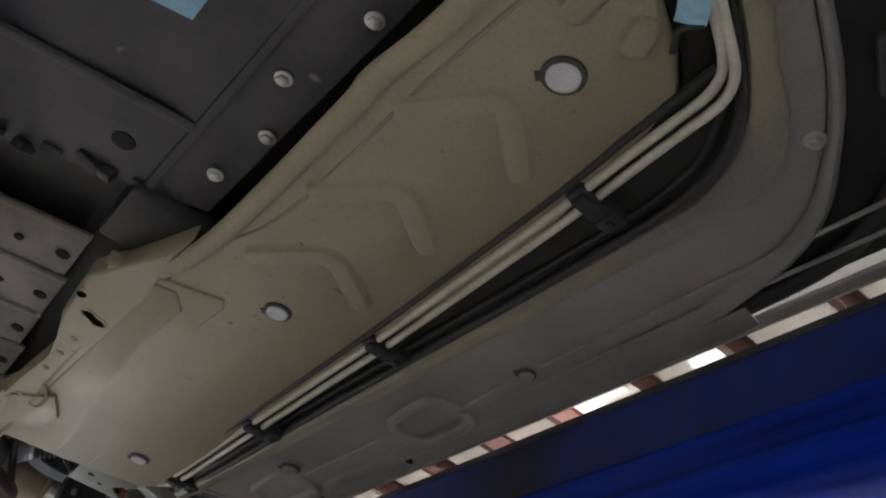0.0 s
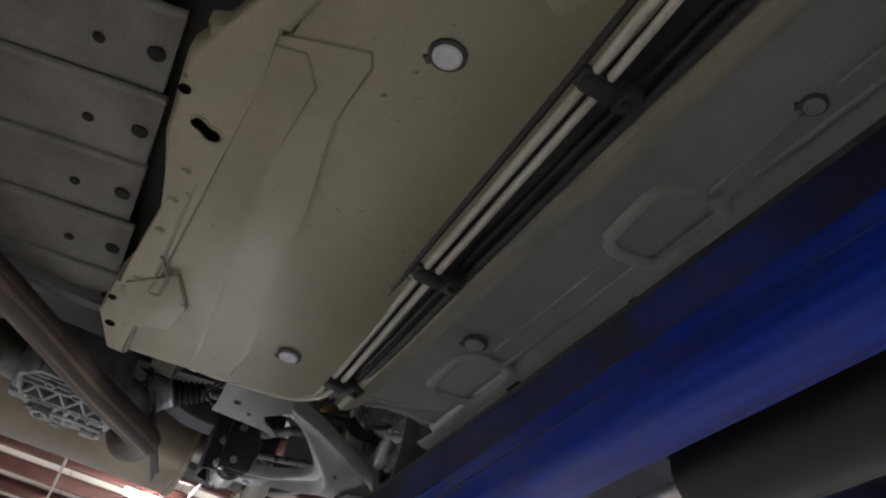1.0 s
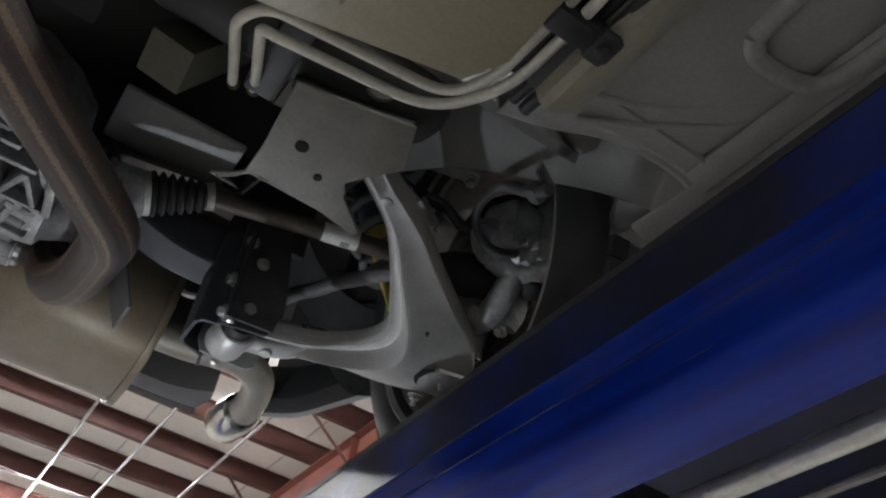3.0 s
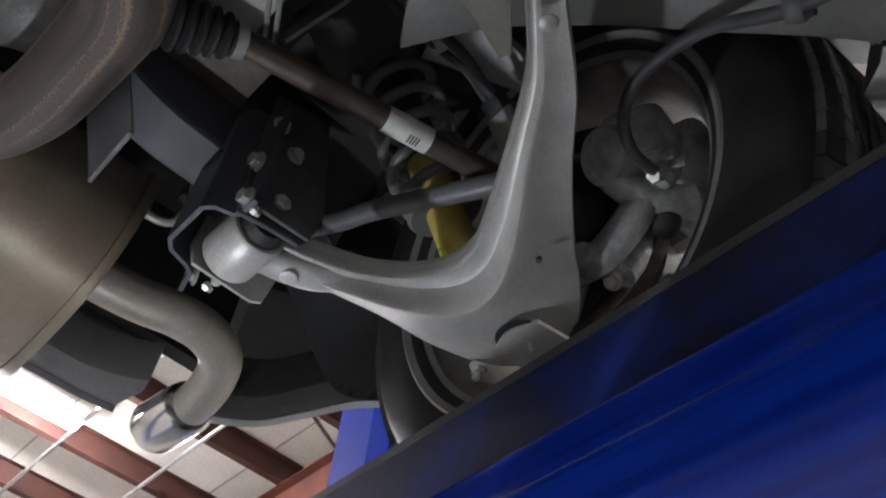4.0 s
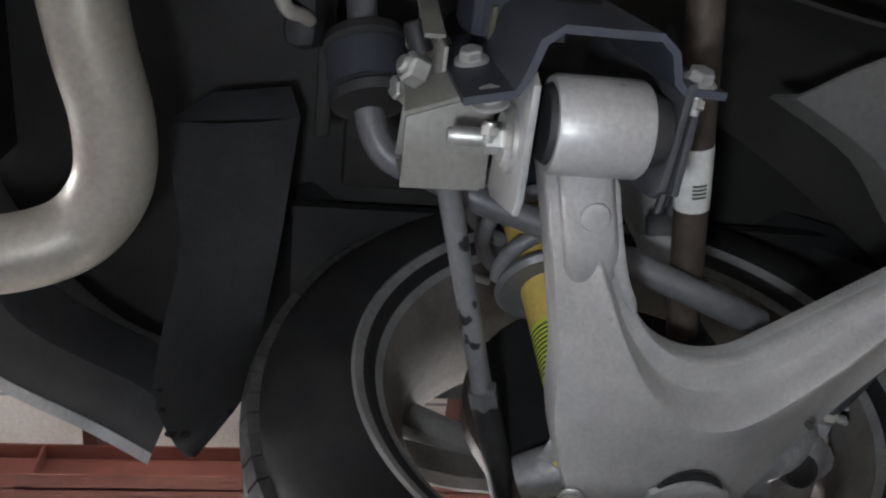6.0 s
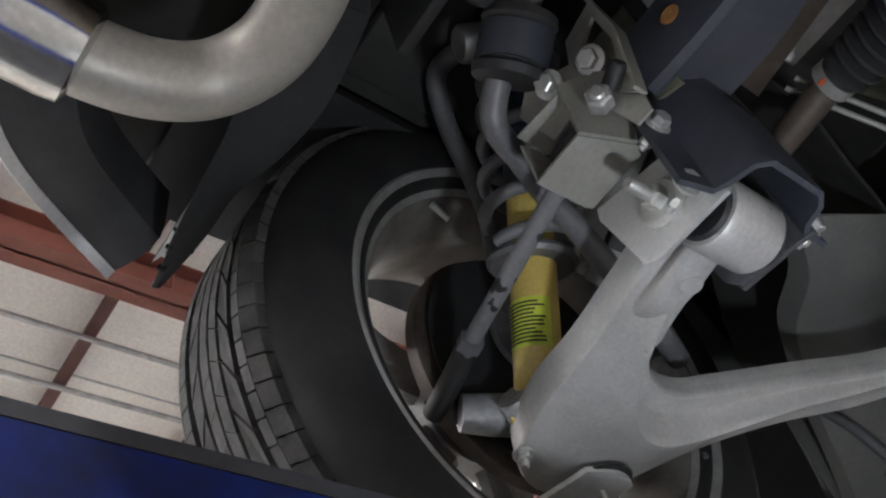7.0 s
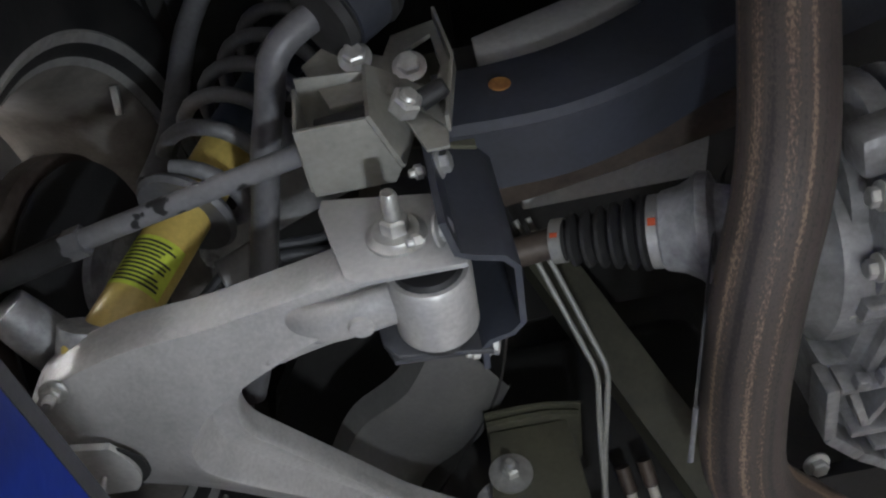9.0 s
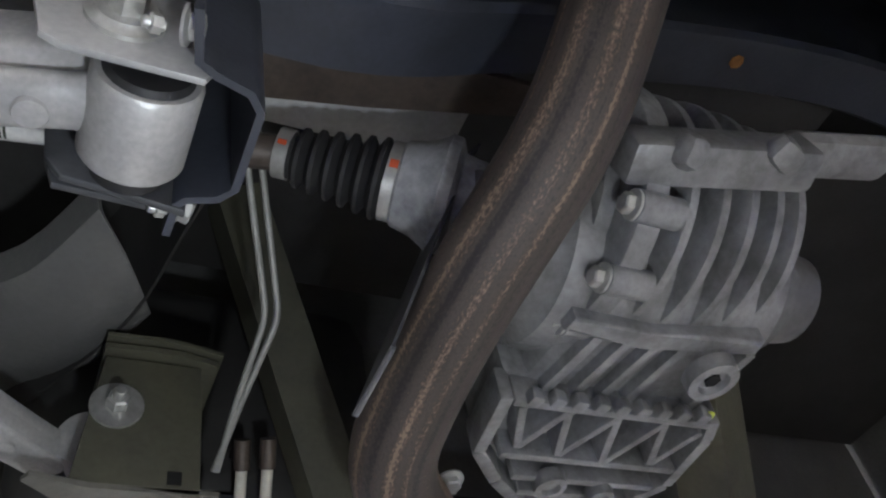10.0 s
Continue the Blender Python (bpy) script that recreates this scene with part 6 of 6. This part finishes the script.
part("tip", bm, M_CHROME, tp, "polished round tip")
hg = thing("exhaust_hanger", "black rubber exhaust hanger on a bent steel hook", "hanger", at=(-0.03, 0.95, 2.25))
part("hook", tube(bmesh.new(), smooth_path([(-0.1, 0.97, 2.2), (-0.07, 0.968, 2.19), (-0.045, 0.96, 2.195), (-0.035, 0.945, 2.22), (-0.02, 0.94, 2.25)]), 0.006, 10), M_TAIL, hg)
part("rubber_block", obox(bmesh.new(), (-0.028, 0.945, 2.255), (0.05, 0.03, 0.065), (10, 10, 0), 0.012), M_RUBBER, hg)

# ---- bumper, liner, wheelhouse ----
bp = thing("rear_bumper", "silver rear bumper skin with a dark rolled inner edge", "bumper", at=(-0.2, 1.35, 2.2))


def edge_run(points, slope):
    """Stations along a bumper's lower edge: the rolled inner band and the outer skin that rises from it."""
    line = smooth_path(points, 4)
    band, outer = [], []
    for i, p in enumerate(line):
        t = line[min(i + 1, len(line) - 1)] - line[max(i - 1, 0)]
        out = Vector((-t.y, t.x, 0)).normalized()
        up = Vector((0, 0, 1))
        band.append([p - out * 0.056 + up * 0.07, p - out * 0.052 + up * 0.02, p - out * 0.046 + up * 0.004, p - out * 0.024 - up * 0.003, p, p + out * 0.018 + up * 0.006])
        outer.append([p + out * 0.016 + up * 0.004, p + out * 0.026 - up * 0.001, p + out * (0.03 + 0.03 * slope) + up * 0.022, p + out * (0.035 + 0.075 * slope) + up * 0.09, p + out * (0.04 + 0.09 * slope) + up * 0.4])
    return band, outer


MIDDLE = [(-1.3, 1.37, 2.14), (-0.8, 1.41, 2.15), (-0.36, 1.385, 2.18), (-0.107, 1.36, 2.2), (0.04, 1.352, 2.2), (0.097, 1.343, 2.2)]
CORNER = [(0.205, 1.25, 2.2), (0.27, 1.22, 2.215), (0.33, 1.18, 2.25), (0.38, 1.129, 2.275), (0.403, 1.075, 2.258)]
for points, slope, band_paint, skin_paint, note in ((MIDDLE, 0.0, M_BUMPER, M_BUMPER, "grey plastic valance"), (CORNER, 0.3, M_APRON, M_SILVER, "silver painted outer skin")):
    band, outer = edge_run(points, slope)
    if slope == 0.0:
        # the valance widens towards the cut-out round the tailpipe
        for k, row in enumerate(band[-6:]):
            for q in range(4):
                row[q] = row[q] + Vector((0.003 * k, -0.007 * k, 0))
    bm = bmesh.new()
    slab_grid(bm, band, (0, 0, 0.004))
    part("inner_roll", bm, band_paint, bp, "rolled inner edge")
    if slope > 0.0:
        outer = [r for r in outer if min(p.y for p in r) > 1.03]
    bm = bmesh.new()
    slab_grid(bm, outer, (0, 0, 0.004))
    part("skin", bm, skin_paint, bp, note)
bm = bmesh.new()
box(bm, (-1.3, 1.28, 2.3), (0.2, 1.31, 2.57))
part("absorber", bm, M_BLACK, bp, "black inner absorber", smooth=False)
ln = thing("wheel_arch_liner", "black plastic wheel arch liner with small slots", "arch liner", at=(0.3, 0.9, 2.3))
bm = bmesh.new()
rows = []
for i in range(25):
    a = radians(27 + 181 * i / 24)
    r = 0.43
    rows.append([(0.225, WC.y + math.cos(a) * (r + 0.03), WC.z + math.sin(a) * (r + 0.02)), (0.25, WC.y + math.cos(a) * r, WC.z + math.sin(a) * r), (0.4, WC.y + math.cos(a) * r, WC.z + math.sin(a) * r), (0.52, WC.y + math.cos(a) * r, WC.z + math.sin(a) * r)])
slab_grid(bm, rows, (0, 0, 0.004))
part("arch_skin", bm, M_BLACK, ln)
bm = bmesh.new()
ENDS = [((0.109, 1.08, 2.39), (0.104, 0.95, 2.42)), ((0.154, 1.072, 2.36), (0.14, 0.955, 2.38)), ((0.189, 1.058, 2.315), (0.2, 0.962, 2.345)), ((0.224, 1.056, 2.275), (0.27, 0.972, 2.345)), ((0.262, 1.063, 2.235), (0.34, 0.983, 2.365)), ((0.31, 1.066, 2.207), (0.39, 0.99, 2.35)), ((0.362, 1.056, 2.218), (0.404, 1.012, 2.3)), ((0.408, 1.045, 2.246), (0.412, 1.035, 2.252))]
LEFT, RIGHT = [smooth_path([e[k] for e in ENDS], 3) for k in (0, 1)]
rows = [[a.lerp(b, w) + Vector((0.006, 0, 0.006)) * math.sin(math.pi * w) for w in (0, 0.33, 0.67, 1)] for a, b in zip(LEFT, RIGHT)]
slab_grid(bm, rows, (0, 0, 0.003))
part("rear_apron", bm, M_APRON, ln, "dark grey apron behind the wheel")
for g, e, big in ((18.2, 0.26, 1.2), (18.0, 0.06, 1.0), (16.0, 0.05, 0.7), (14.8, 0.05, 0.6), (17.0, 0.93, 0.7)):
    k = int(g)
    j = int(e * 3)
    corner = [rows[k][j], rows[k][j + 1], rows[k + 1][j], rows[k + 1][j + 1]]
    q, h = g - k, e * 3 - j
    at = corner[0].lerp(corner[1], h).lerp(corner[2].lerp(corner[3], h), q)
    run, side = (corner[1] - corner[0]).normalized(), corner[2] - corner[0]
    up = side.cross(run).normalized()
    if up.y > 0:
        up = -up
    bm = bmesh.new()
    lathe(bm, [(-0.004, 0.001), (-0.004, 0.006), (0.0012, 0.006), (0.0012, 0.001)], (0, 0, 0), (0, 0, 1), 12)
    across = up.cross(run)
    turn = Matrix((across, run, up)).transposed().to_4x4()
    bm.transform(Matrix.Translation(at) @ turn @ Matrix.Diagonal((0.55 * big, 1.3 * big, 1, 1)))
    part("slot", bm, M_BLACKHOLE, ln)
bm = bmesh.new()
slab_grid(bm, [[LEFT[0].lerp(RIGHT[0], w), Vector((0.09, 1.043, 2.44)).lerp(Vector((0.077, 0.962, 2.44)), w)] for w in (0, 0.3, 0.6, 1)], (0, 0, 0.003))
part("top_lip", bm, M_DARKGREY, ln, "folded grey top lip")
wh = thing("wheelhouse", "grey painted inner wheelhouse sheet above the suspension", "wheelhouse", at=(0.1, 0.4, 2.35))
bm = bmesh.new()
# smooth sheet whose rounded edge sweeps round the wheel
ARCH = smooth_path([(-0.02, 0.55, 2.16), (0.025, 0.468, 2.155), (0.085, 0.408, 2.165), (0.12, 0.362, 2.15), (0.155, 0.312, 2.12), (0.205, 0.225, 2.06), (0.235, 0.192, 2.035), (0.262, 0.186, 2.035), (0.285, 0.2, 2.05), (0.33, 0.2, 2.08)], 4)
rows = [[p + Vector((0.012, 0.014, 0.03)), p + Vector((0.005, 0.006, 0.004)), p, p + Vector((-0.02, -0.03, -0.004)), p + Vector((-0.04, -0.07, -0.004)), p + Vector((-0.055, -0.11, 0.006)), p + Vector((-0.06, -0.14, 0.03))] for p in ARCH]
slab_grid(bm, rows, (-0.003, -0.003, 0.002))
part("front_sheet", bm, M_GREYBODY, wh)
# dark wall added behind it to hide the ceiling, shade in its colour
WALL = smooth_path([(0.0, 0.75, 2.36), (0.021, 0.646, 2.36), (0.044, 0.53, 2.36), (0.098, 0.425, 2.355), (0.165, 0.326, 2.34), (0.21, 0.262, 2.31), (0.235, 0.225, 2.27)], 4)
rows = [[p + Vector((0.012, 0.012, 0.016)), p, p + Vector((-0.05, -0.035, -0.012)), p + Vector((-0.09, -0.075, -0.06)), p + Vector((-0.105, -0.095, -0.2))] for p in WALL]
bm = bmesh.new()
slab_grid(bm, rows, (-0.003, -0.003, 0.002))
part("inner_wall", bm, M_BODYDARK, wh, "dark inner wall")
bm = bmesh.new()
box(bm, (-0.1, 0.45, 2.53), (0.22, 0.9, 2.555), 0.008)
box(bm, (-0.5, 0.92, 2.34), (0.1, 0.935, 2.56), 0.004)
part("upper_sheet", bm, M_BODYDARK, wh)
# added dark sheet that closes a gap to the roof
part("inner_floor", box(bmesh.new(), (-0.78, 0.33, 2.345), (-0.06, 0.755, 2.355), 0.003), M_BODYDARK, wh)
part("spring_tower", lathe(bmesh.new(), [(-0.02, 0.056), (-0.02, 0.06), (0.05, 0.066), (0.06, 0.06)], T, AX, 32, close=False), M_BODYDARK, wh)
bm = bmesh.new()
box(bm, (0.235, 0.16, 2.5), (0.5, 1.05, 2.52))
part("arch_roof", bm, M_BLACK, wh, smooth=False)
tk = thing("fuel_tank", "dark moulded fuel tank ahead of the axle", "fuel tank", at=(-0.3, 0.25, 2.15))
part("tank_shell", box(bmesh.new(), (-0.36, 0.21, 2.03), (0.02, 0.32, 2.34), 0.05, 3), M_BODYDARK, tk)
part("tank_strap", box(bmesh.new(), (-0.2, 0.204, 2.024), (-0.165, 0.328, 2.05), 0.004), M_DARKGREY, tk, "dark grey steel strap")
